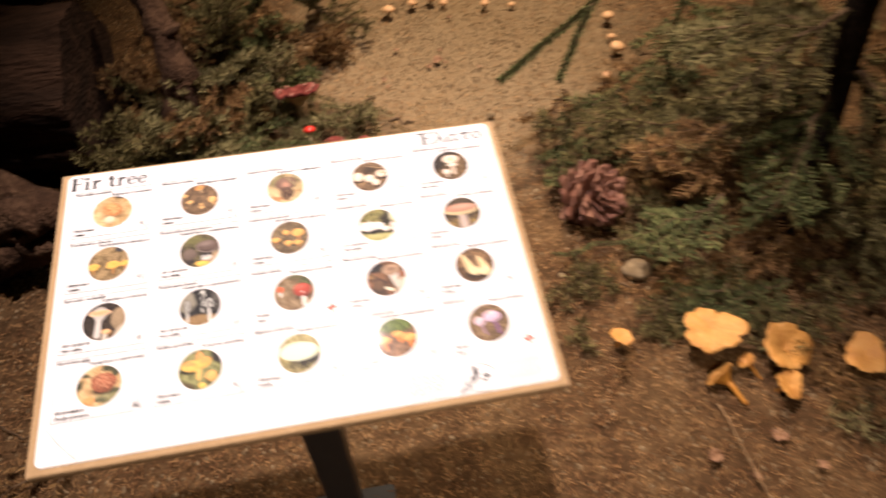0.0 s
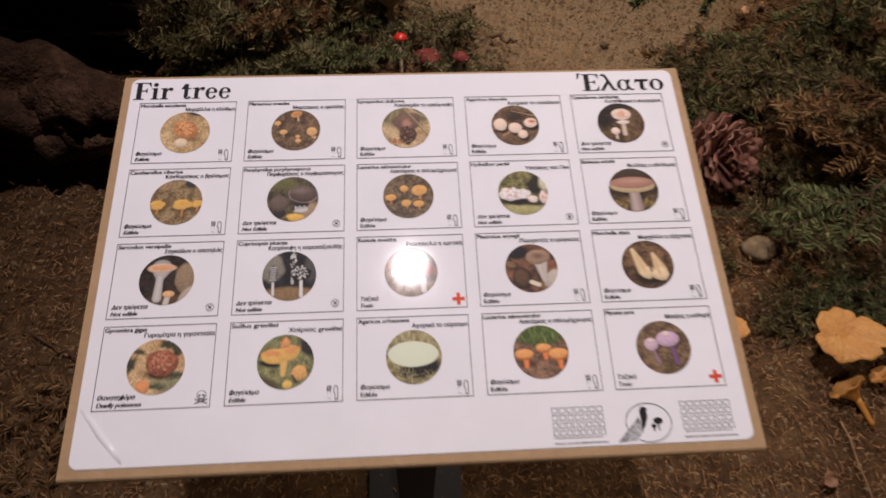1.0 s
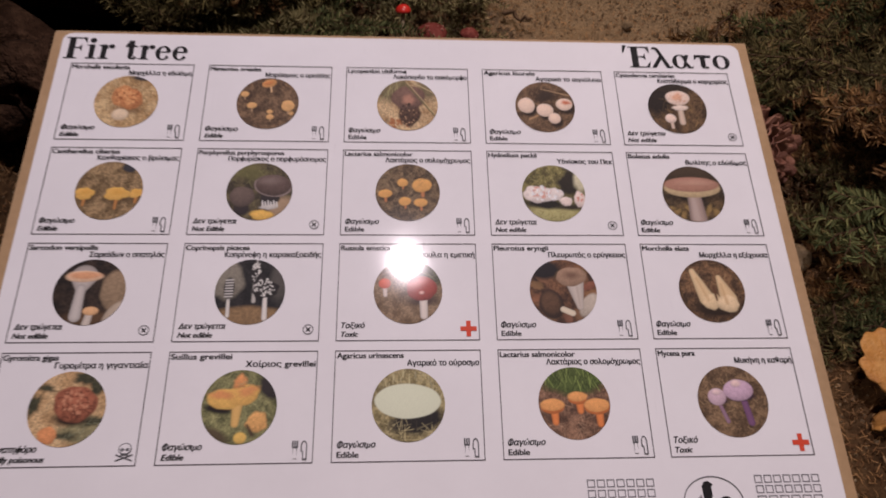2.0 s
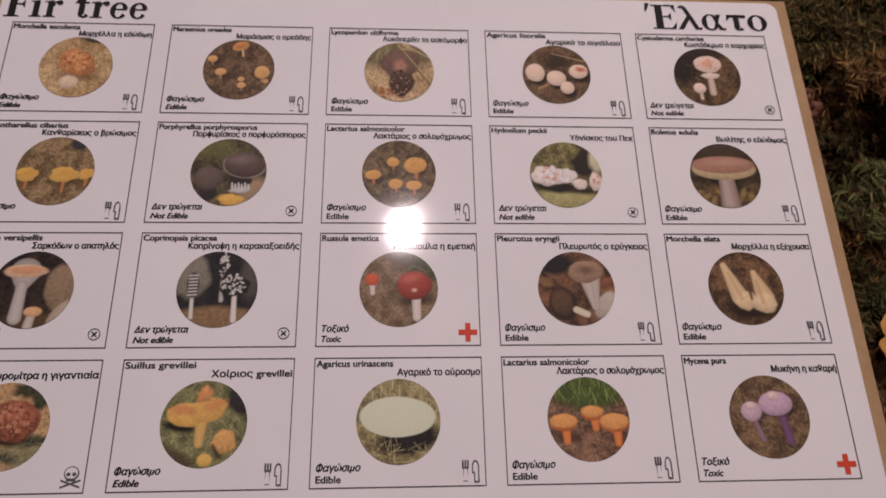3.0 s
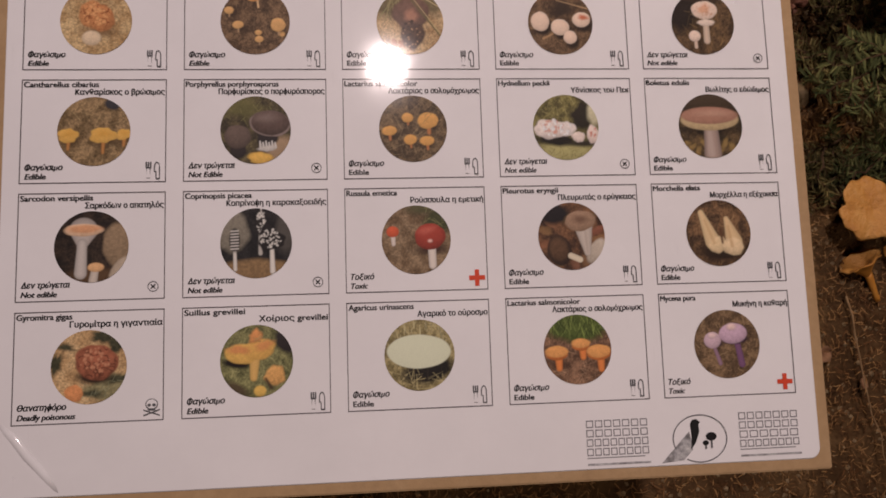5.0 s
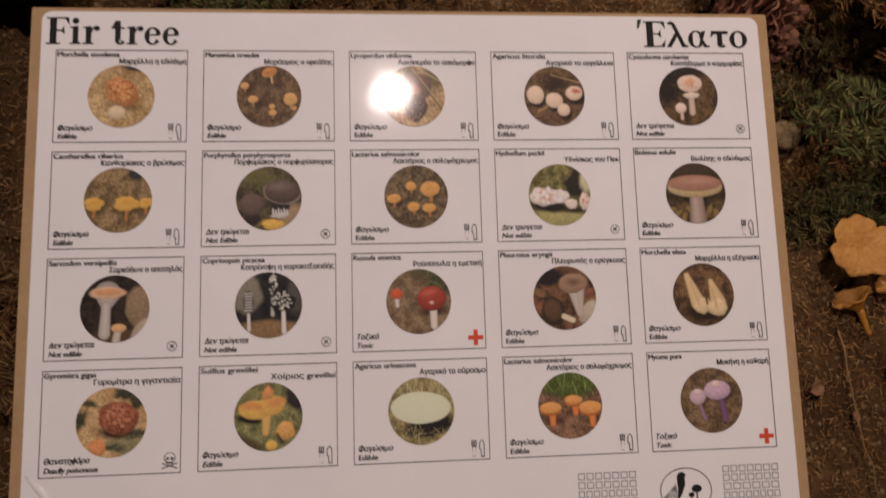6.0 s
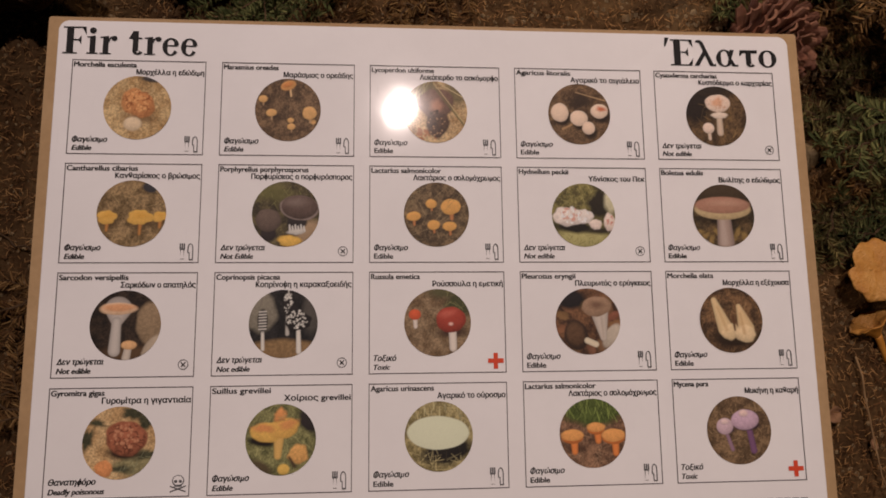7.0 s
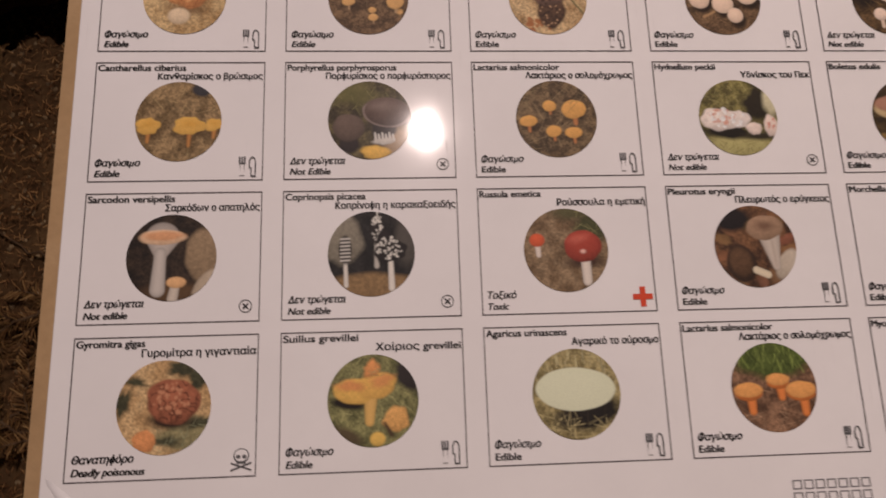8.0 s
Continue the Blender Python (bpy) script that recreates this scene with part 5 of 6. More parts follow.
def upturned_mushroom(place, radius, height, seed):
    """An old cap turned up into a shallow bowl with a scalloped, flaked rim."""
    rnd = random.Random(seed)
    thing = empty("red_mushroom", place, "dull red mushroom with an upturned scalloped cap and pale stem", "mushroom")
    thing.rotation_euler = [radians(v) for v in (-27, -3, 0)]
    prof = [(radius * (0.14 + 0.82 * k / 6), height - radius * 0.62 * (1 - k / 6) ** 1.5) for k in range(7)]
    prof += [(radius * 1.02, height + radius * 0.10), (radius * 0.97, height + radius * 0.20)]
    prof += [(max(radius * 0.93 * (1 - k / 6), 0.001), height + radius * 0.22 - radius * 0.66 * (k / 6) ** 0.7) for k in range(1, 7)]
    cap = part("cap", lathe(prof, 60, lambda a, t: (1 + 0.05 * math.sin(9 * a) + 0.05 * math.sin(4 * a + 1), radius * (0.07 * math.sin(9 * a + 1) + 0.08 * math.sin(3 * a)) * max(0, 1 - abs(t - 0.5) * 3))), RED, thing)
    cap.data.materials.append(STALK)
    for f in cap.data.polygons:  # the pale underside
        f.material_index = 1 if f.normal.z < -0.15 and f.center.z < height + radius * 0.02 else 0
    pts = [(0.002 * math.sin(i), 0.002 * math.cos(2 * i), height * 0.82 * i / 6) for i in range(7)]
    part("stem", ring_tube(pts, [radius * (0.17 - 0.008 * i) for i in range(7)], 14, 0.06, seed), STALK, thing, "pale fibrous stem")
    for k in range(24):
        a, q = rnd.uniform(0, math.tau), rnd.uniform(0.74, 1.0)
        bm = bmesh.new()
        bmesh.ops.create_icosphere(bm, subdivisions=1, radius=radius * rnd.uniform(0.04, 0.09))
        for v in bm.verts:
            v.co *= rnd.uniform(0.6, 1.2)
        fleck = part("fleck", bm, FLECK, thing)
        fleck.location = (radius * q * math.cos(a), radius * q * math.sin(a), height + radius * (0.20 if q < 0.93 else rnd.uniform(0.02, 0.18)))
    return thing


def pine_cone(place, radius, length, turn):
    """A large open cone: a core and overlapping scales in spirals."""
    thing = empty("pine_cone", place, "large open reddish-brown pine cone lying among fir twigs", "pine cone")
    thing.rotation_euler = [radians(v) for v in turn]
    part("core", lathe([(0.002, -length / 2), (radius * 0.35, -length * 0.4), (radius * 0.45, 0), (radius * 0.3, length * 0.35), (0.002, length / 2)], 16), CONE, thing)
    bm = bmesh.new()
    rows = []
    for i in range(5):  # a cupped, thick-lipped scale along +x
        t = i / 4
        w = 0.30 + 0.55 * math.sin(math.pi * min(1, 0.25 + 0.6 * t))
        w *= 1.0 if i < 4 else 0.72
        row = []
        for k in range(5):
            s = k / 4 * 2 - 1
            row.append(bm.verts.new((t, s * w * 0.5, 0.28 * t * t + 0.10 * (1 - s * s) * t - 0.10 * (i == 4))))
        rows.append(row)
    for p, q in zip(rows, rows[1:]):
        for k in range(4):
            bm.faces.new((p[k], q[k], q[k + 1], p[k + 1]))
    bmesh.ops.recalc_face_normals(bm, faces=bm.faces)
    low = bmesh.ops.extrude_face_region(bm, geom=bm.faces[:])
    for v in [g for g in low["geom"] if isinstance(g, bmesh.types.BMVert)]:
        v.co.z -= 0.09
    bmesh.ops.recalc_face_normals(bm, faces=bm.faces)
    me = bpy.data.meshes.new("scale")
    bm.to_mesh(me)
    bm.free()
    me.materials.append(CONE)
    rnd = random.Random(5)
    total = 104
    for i in range(total):
        t = i / (total - 1)
        z = (t - 0.5) * length * 0.92
        prof = math.sin(math.pi * (0.12 + 0.8 * t)) ** 0.7
        ang = i * 2.39996 + rnd.uniform(-0.1, 0.1)
        s = radius * (0.80 * prof + 0.10) * rnd.uniform(0.9, 1.12)
        ob = link_mesh("scale", me, thing)
        ob.matrix_basis = Matrix.Rotation(ang, 4, "Z") @ Matrix.Translation((radius * 0.18 * prof, 0, z)) @ Matrix.Rotation(-radians(-10 + 62 * t + rnd.uniform(-14, 14)), 4, "Y") @ Matrix.Diagonal((s * rnd.uniform(1.0, 1.25), s * rnd.uniform(0.62, 0.85), s * 0.8, 1))
    return thing


def pebble(place, size, seed, name="pebble", mat=None, label="small pale stone on the soil"):
    rnd = random.Random(seed)
    bm = bmesh.new()
    bmesh.ops.create_icosphere(bm, subdivisions=3, radius=1)
    o = rnd.uniform(0, 50)
    for v in bm.verts:
        k = 1 + 0.22 * noise.fractal(v.co * 1.2 + Vector((o, o, o)), 1, 2, 3)
        v.co = Vector((v.co.x * size[0], v.co.y * size[1], v.co.z * size[2])) * k
    for f in bm.faces:
        f.smooth = True
    ob = part(name, bm, mat or STONE, None)
    ob.location = place
    ob.rotation_euler = (0, 0, rnd.uniform(0, 6))
    return tagged(ob, label, "stone")


def dead_leaf(place, size, seed, tilt):
    rnd = random.Random(seed)
    bm = bmesh.new()
    rows = []
    for i in range(9):
        t = i / 8
        w = 0.36 * math.sin(math.pi * t ** 0.8) * (1 + 0.3 * rnd.uniform(-1, 1)) + 0.01
        rows.append([bm.verts.new(((t - 0.5) * size, s * w * size, size * (0.22 * s * s + 0.10 * math.sin(5 * t + seed) + 0.05 * s))) for s in (-1, -0.5, 0, 0.5, 1)])
    for p, q in zip(rows, rows[1:]):
        for k in range(4):
            bm.faces.new((p[k], q[k], q[k + 1], p[k + 1])).smooth = True
    low = bmesh.ops.extrude_face_region(bm, geom=bm.faces[:])
    for v in [g for g in low["geom"] if isinstance(g, bmesh.types.BMVert)]:
        v.co.z -= 0.0006
    bmesh.ops.recalc_face_normals(bm, faces=bm.faces)
    ob = part("dead_leaf", bm, LEAF, None)
    ob.location = (place[0], place[1], ground_z(*place) + 0.008)
    ob.rotation_euler = [radians(v) for v in tilt]
    return tagged(ob, "curled dry brown leaf on the needle litter", "leaf")


def on_ground(x, y, lift=0.0):
    return (x, y, ground_z(x, y) + lift)


def stick(a, b, r, seed, label="dry brown twig lying on the needles", name="twig", sway=0.006, mat=None):
    bm = ring_tube(crooked(a, b, 10, sway, seed), [r * (1 - 0.5 * i / 9) for i in range(10)], 8, 0.15, seed)
    return tagged(part(name, bm, mat or TWIG, None), label, "twig")


# the dark log, the lower root in front of it and the pale root at its end
log("fallen_log", (-1.5, 0.78, 0.15), (-0.40, 0.68, 0.14), 0.15, "dark brown fallen log with rough fibrous bark", 3, 0.22)
gnarled = log("gnarled_root", (-1.3, 0.44, 0.10), (-0.41, 0.375, 0.10), 0.082, "low gnarled brown root beside the fallen log", 8, 0.95, ROOTBARK)
for k, (x, y, z, dx) in enumerate(((-0.62, 0.30, 0.13, 0.16), (-0.52, 0.29, 0.08, 0.10), (-0.74, 0.31, 0.08, 0.14), (-0.47, 0.31, 0.14, 0.09), (-0.86, 0.33, 0.12, 0.13))):
    knot = ring_tube(crooked((x - dx, y + 0.05, z), (x + dx, y + 0.03, z + 0.02 * math.sin(k)), 12, 0.012, 400 + k), [0.010 + 0.022 * math.sin(math.pi * (i + 0.5) / 12) for i in range(12)], 14, 0.22, 9 + k)
    part("side_root", knot, ROOTBARK, gnarled)
root = empty("bent_root", (0, 0, 0), "bent pale-edged root at the end of the fallen log", "root")
spine = [Vector(p) for p in ((-0.262, 0.49, -0.02), (-0.258, 0.545, 0.05), (-0.245, 0.59, 0.12), (-0.222, 0.62, 0.19), (-0.248, 0.69, 0.25), (-0.280, 0.76, 0.30), (-0.325, 0.84, 0.34))]
fine = [p.lerp(q, k / 6) + Vector((0.006 * math.sin(k + 3 * i), 0.005 * math.cos(2 * k + i), 0)) for i, (p, q) in enumerate(zip(spine, spine[1:])) for k in range(6)]
part("shaft", ring_tube(fine, [0.036 * (1 - 0.45 * i / len(fine)) * (1 + 0.10 * math.sin(1.1 * i)) for i in range(len(fine))], 18, 0.14, 4), ROOTBARK, root)

part("side_root", ring_tube(crooked((-0.235, 0.60, 0.14), (-0.200, 0.50, 0.0), 8, 0.008, 77), [0.016 - 0.0012 * i for i in range(8)], 12, 0.15, 5), BARK, root)
part("broken_stub", ring_tube(crooked((-0.25, 0.67, 0.24), (-0.205, 0.655, 0.27), 5, 0.003, 78), [0.013, 0.012, 0.010, 0.008, 0.005], 10, 0.2, 6), ROOTBARK, root)

# chanterelles beside the board
chanterelle((0.603, -0.036, 0.020), 0.042, 0.070, 11, (-4, -8, 20), 0.14, None, ((5.3, 0.22), (0.6, 0.12), (2.6, 0.08)), "large pale yellow chanterelle with a split wavy cap")
chanterelle((0.695, -0.056, 0.012), 0.041, 0.060, 12, (0, 0, 0), 0.32, (0.012, -0.016, 0.045), ((3.4, 0.2),))
chanterelle((0.622, -0.142, 0.032), 0.024, 0.062, 13, (0, 0, 0), 0.6, (-0.030, 0.044, 0.018), (), "slim yellow chanterelle lying on the needle litter")
chanterelle((0.670, -0.104, 0.020), 0.015, 0.045, 14, (0, 0, 0), 0.5, (-0.030, 0.030, 0.030), (), "small yellow chanterelle between two larger ones")
chanterelle((0.680, -0.126, 0.014), 0.023, 0.042, 15, (10, 12, 10), 0.2)
chanterelle((0.845, -0.106, 0.010), 0.032, 0.046, 16, (-14, 0, 90), 0.25)
chanterelle((0.461, 0.000, 0.008), 0.017, 0.036, 17, (-6, 4, 0), 0.2, None, (), "small pale yellow chanterelle beside the information board")

# red mushrooms in the fir litter
upturned_mushroom((-0.012, 0.560, 0.018), 0.042, 0.112, 21)
capped_mushroom("red_mushroom", (-0.001, 0.462, 0.045), 0.0120, 0.078, RED_PLAIN, 22, "tiny round scarlet mushroom on a thin stem", 0, (-36, 0, 0), 0.95, 0.22)
capped_mushroom("red_mushroom", (0.040, 0.475, 0.035), 0.023, 0.048, RED, 23, "dull red mushroom half hidden by fir twigs", 12, (-20, 4, 0), 0.7, 0.2)
capped_mushroom("red_mushroom", (0.094, 0.480, 0.030), 0.015, 0.048, RED, 24, "small dull red mushroom behind a fir twig", 4, (-20, 8, 0), 0.75, 0.22)

# small pale mushrooms on the bare soil behind
for k, (x, y, r, h) in enumerate(((0.712, 0.750, 0.017, 0.026), (0.706, 0.688, 0.008, 0.012), (0.664, 0.668, 0.012, 0.018), (0.735, 0.868, 0.014, 0.022), (0.722, 0.800, 0.010, 0.016),
                                  (0.212, 0.984, 0.015, 0.022), (0.271, 1.003, 0.011, 0.018), (0.320, 1.010, 0.013, 0.018), (0.352, 1.000, 0.010, 0.016), (0.455, 0.985, 0.011, 0.018), (0.520, 0.970, 0.009, 0.014))):
    capped_mushroom("small_mushroom", on_ground(x, y), r, h, PEACH, 30 + k, "small peach-coloured mushroom on bare soil", 0, (6 * math.sin(k), 8 * math.cos(k), 0), 0.6, 0.24, group="small mushrooms on the soil")

pine_cone((0.496, 0.296, 0.058), 0.055, 0.080, (48, 14, 30))
pebble(on_ground(0.548, 0.142, 0.012), (0.028, 0.021, 0.017), 3, "stone", label="pale rounded stone on the needle litter")
pebble(on_ground(0.380, 0.592, 0.005), (0.009, 0.008, 0.008), 4)
pebble(on_ground(-0.470, -0.085, 0.004), (0.010, 0.005, 0.004), 5, label="small grey-green stone chip in the litter")
stick((0.575, -0.136, 0.034), (0.612, -0.360, 0.016), 0.0013, 41, sway=0.004, mat=PALE_TWIG)
stick((0.160, 0.575, 0.050), (0.205, 0.560, 0.050), 0.0045, 42, "short dark twig on the bare soil")
stick((-0.62, -0.20, 0.015), (-0.40, -0.14, 0.012), 0.0022, 43)
stick((-0.55, 0.05, 0.012), (-0.42, -0.02, 0.014), 0.0018, 44)
for k, (x, y, s, rot) in enumerate(((0.545, -0.208, 0.030, 20), (0.596, -0.245, 0.018, 80), (0.655, -0.195, 0.028, 140), (0.70, -0.25, 0.022, 200), (0.62, 0.18, 0.02, 60), (0.30, 0.79, 0.025, 10))):
    dead_leaf((x, y), s, k, (8 * math.sin(k * 2), 10 * math.cos(k * 3), rot))

# scraps of leaf and twig on the bare soil
rnd_scraps = random.Random(19)
for k in range(16):
    x, y = rnd_scraps.uniform(0.16, 0.66), rnd_scraps.uniform(0.56, 0.95)
    if k % 2:
        dead_leaf((x, y), rnd_scraps.uniform(0.010, 0.018), 20 + k, (rnd_scraps.uniform(-15, 15), rnd_scraps.uniform(-15, 15), rnd_scraps.uniform(0, 360)))
    else:
        a, l = rnd_scraps.uniform(0, math.tau), rnd_scraps.uniform(0.010, 0.025)
        stick(on_ground(x, y, 0.002), on_ground(x + l * math.cos(a), y + l * math.sin(a), 0.003), 0.0011, 500 + k, "short dark scrap of twig on bare soil", sway=0.001)

# the young fir's dark trunk and its boughs
sapling = empty("fir_sapling", (0.875, 0.20, 0.0), "slim dark fir sapling trunk rising among the branches", "tree")
part("trunk", ring_tube([(0, 0, -0.03), (-0.005, 0.03, 0.08), (0.015, 0.07, 0.2), (-0.02, 0.07, 0.38), (-0.05, 0.06, 0.5), (-0.10, 0.08, 0.75), (-0.05, 0.15, 1.0), (0.10, 0.25, 1.25)],
                        [0.034, 0.031, 0.028, 0.025, 0.022, 0.018, 0.013, 0.008], 18, 0.14, 6), DARKBARK, sapling)

GREEN, OLIVE, BROWN = "green fir branch with short dense needles", "olive fir branch in the litter beside the log", "withered brown fir branch on the soil"
# two sprigs that reach over the bare soil
fir_branch((0.66, 0.655, 0.285), (0.360, 0.478, 0.20), 51, SPRIG, 0.013, 0, 0.18, GREEN, 6500, 0.0, 0.004, 1.6, 0.0016, 0, 0.0025)
fir_branch((0.56, 0.585, 0.265), (0.470, 0.465, 0.195), 52, SPRIG, 0.012, 0, 0.2, GREEN, 6500, 0.0, 0.004, 1.6, 0.0016, 0, 0.002)
# boughs round the cone and the sapling: sprays at several heights, over dark litter
for k, (a, b, n) in enumerate((
        ((0.854, 0.257, 0.24), (0.435, 0.476, 0.07), 13), ((0.821, 0.291, 0.26), (0.60, 0.36, 0.13), 10), ((0.71, 0.53, 0.36), (0.68, 0.44, 0.10), 9), ((0.694, 0.492, 0.26), (0.883, 0.461, 0.14), 9),
        ((0.911, 0.519, 0.30), (0.82, 0.57, 0.20), 8), ((0.86, 0.24, 0.19), (0.69, 0.27, 0.09), 10), ((0.87, 0.24, 0.16), (0.94, 0.04, 0.10), 10), ((0.933, 0.321, 0.27), (1.06, 0.245, 0.16), 9),
        ((0.887, 0.223, 0.21), (1.03, 0.165, 0.12), 9), ((0.488, 0.436, 0.10), (0.449, 0.335, 0.05), 7), ((0.90, 0.26, 0.34), (1.15, 0.36, 0.24), 10), ((0.86, 0.27, 0.30), (0.80, 0.42, 0.22), 8),
        ((0.85, 0.20, 0.11), (0.66, 0.08, 0.06), 10), ((0.84, 0.24, 0.10), (0.56, 0.25, 0.07), 11), ((0.93, 0.10, 0.09), (0.80, -0.03, 0.05), 8), ((1.06, 0.12, 0.12), (0.92, -0.08, 0.06), 9),
        ((0.78, 0.36, 0.10), (0.56, 0.42, 0.05), 10), ((0.98, 0.46, 0.16), (0.80, 0.38, 0.10), 9), ((1.12, 0.52, 0.24), (0.95, 0.42, 0.16), 9), ((0.52, 0.545, 0.10), (0.44, 0.44, 0.06), 6),
        ((0.447, 0.200, 0.04), (0.405, 0.00, 0.03), 8), ((0.47, 0.17, 0.03), (0.43, 0.10, 0.03), 6), ((0.90, -0.15, 0.06), (0.75, -0.21, 0.03), 7), ((1.00, -0.06, 0.08), (0.86, -0.26, 0.04), 9),
        ((0.66, 0.17, 0.05), (0.53, 0.20, 0.05), 7), ((0.72, 0.12, 0.06), (0.62, 0.07, 0.05), 6), ((0.49, -0.02, 0.03), (0.455, -0.04, 0.03), 4), ((0.97, 0.22, 0.20), (0.88, 0.10, 0.15), 8))):
    fir_branch(a, b, 60 + k, (FIR, MOSS, SPRIG, FIR, MOSS, DRY, FIR)[k % 7], 0.016, n - 1, 0.40, GREEN, 1350, 0.015 * (k % 3), 0.003, 0.9, 0.0018, 2)
fir_branch((0.602, 0.181, 0.062), (0.40, 0.190, 0.032), 98, SPRIG, 0.007, 0, 0.2, "thin straight green fir twig", 3500, 0.0, 0.002, 1.6, 0.0012)
# bare dead boughs at the sapling's foot
for k, (a, b) in enumerate((((0.86, 0.22, 0.07), (0.74, 0.34, 0.10)), ((0.88, 0.24, 0.25), (0.97, 0.36, 0.33)), ((0.86, 0.25, 0.18), (0.80, 0.12, 0.20)))):
    stick(a, b, 0.004, 300 + k, "bare dark dead bough at the sapling's foot", "dead_bough", 0.008, DARKBARK)
def sapling_bough(start, end, seed, material):
    """A drooping bough of the sapling: a limb with side twigs, and its needles."""
    rnd = random.Random(seed)
    start, end = Vector(start), Vector(end)
    main = crooked(start, end, 9, 0.006, seed, -0.02)
    way = (end - start).normalized()
    side = way.cross(Vector((0, 0, 1))).normalized()
    tracks = [main]
    for k in range(14):
        t = 0.2 + 0.75 * k / 13
        foot = start.lerp(end, t)
        foot = min(main, key=lambda q: (q - foot).length)
        l = (end - start).length * 0.42 * (1.15 - t) + 0.03
        tip = foot + (way * 0.7 + side * (1 if k % 2 else -1) * rnd.uniform(0.6, 1.0) + Vector((0, 0, rnd.uniform(-0.6, 0.0)))).normalized() * l
        tracks.append(crooked(foot, tip, 5, 0.004, seed * 13 + k))
    verts, faces = [], []
    for k, pts in enumerate(tracks):
        tube = ring_tube(pts, [(0.006 if k == 0 else 0.0022) * (1 - 0.6 * i / (len(pts) - 1)) for i in range(len(pts))], 6, 0.1, seed + k)
        base = len(verts)
        tube.verts.index_update()
        verts += [tuple(v.co) for v in tube.verts]
        faces += [tuple(base + v.index for v in f.verts) for f in tube.faces]
        tube.free()
    bough = link_mesh("bough", sheet_mesh("bough", verts, faces, [TWIG], smooth=True), sapling, "thin brown drooping bough")
    needles = needle_mesh("needles", tracks, material, 0.017, 0.0020, 1500, seed, 0.8)
    tagged(link_mesh("needles", needles, bough), kind="stuff")


for k, (a, b, m) in enumerate((((-0.02, 0.07, 0.40), (-0.22, 0.22, 0.30), MOSS), ((-0.03, 0.07, 0.45), (-0.24, 0.02, 0.34), FIR), ((-0.01, 0.06, 0.34), (0.10, -0.14, 0.24), FIR), ((-0.04, 0.07, 0.50), (0.16, 0.04, 0.44), MOSS),
                               ((0.0, 0.07, 0.28), (-0.16, -0.10, 0.20), SPRIG), ((-0.04, 0.08, 0.52), (-0.10, 0.32, 0.42), MOSS), ((0.0, 0.07, 0.32), (0.18, 0.16, 0.28), DRY), ((-0.02, 0.07, 0.36), (0.02, 0.30, 0.30), MOSS))):
    sapling_bough(a, b, 900 + k, m)
# withered ones behind the board and at the far right
for k, (a, b, n) in enumerate((((0.05, 0.50, 0.05), (-0.14, 0.34, 0.03), 8), ((0.10, 0.42, 0.04), (-0.02, 0.33, 0.03), 7), ((-0.02, 0.44, 0.06), (-0.22, 0.42, 0.05), 8),
                               ((0.80, 0.66, 0.05), (0.62, 0.60, 0.03), 8), ((0.95, 0.58, 0.06), (0.76, 0.48, 0.03), 8), ((0.90, 0.80, 0.06), (0.80, 0.62, 0.03), 8),
                               ((0.68, 0.24, 0.03), (0.58, 0.14, 0.03), 6), ((1.05, 0.62, 0.06), (0.86, 0.52, 0.05), 8), ((1.10, 0.80, 0.06), (0.92, 0.70, 0.05), 8), ((0.98, 0.42, 0.05), (0.82, 0.40, 0.05), 7),
                               ((0.70, 0.56, 0.04), (0.58, 0.50, 0.03), 7), ((0.88, 0.30, 0.06), (0.74, 0.22, 0.06), 7), ((0.66, 0.12, 0.04), (0.56, 0.06, 0.03), 6), ((0.74, 0.36, 0.04), (0.62, 0.42, 0.03), 7), ((0.52, 0.10, 0.02), (0.44, 0.20, 0.02), 6), ((-0.40, -0.02, 0.02), (-0.54, -0.10, 0.02), 6), ((-0.42, -0.20, 0.02), (-0.56, -0.14, 0.02), 6))):
    fir_branch(a, b, 90 + k, DRY, 0.016, n, 0.45, BROWN, 1300, 0.0)
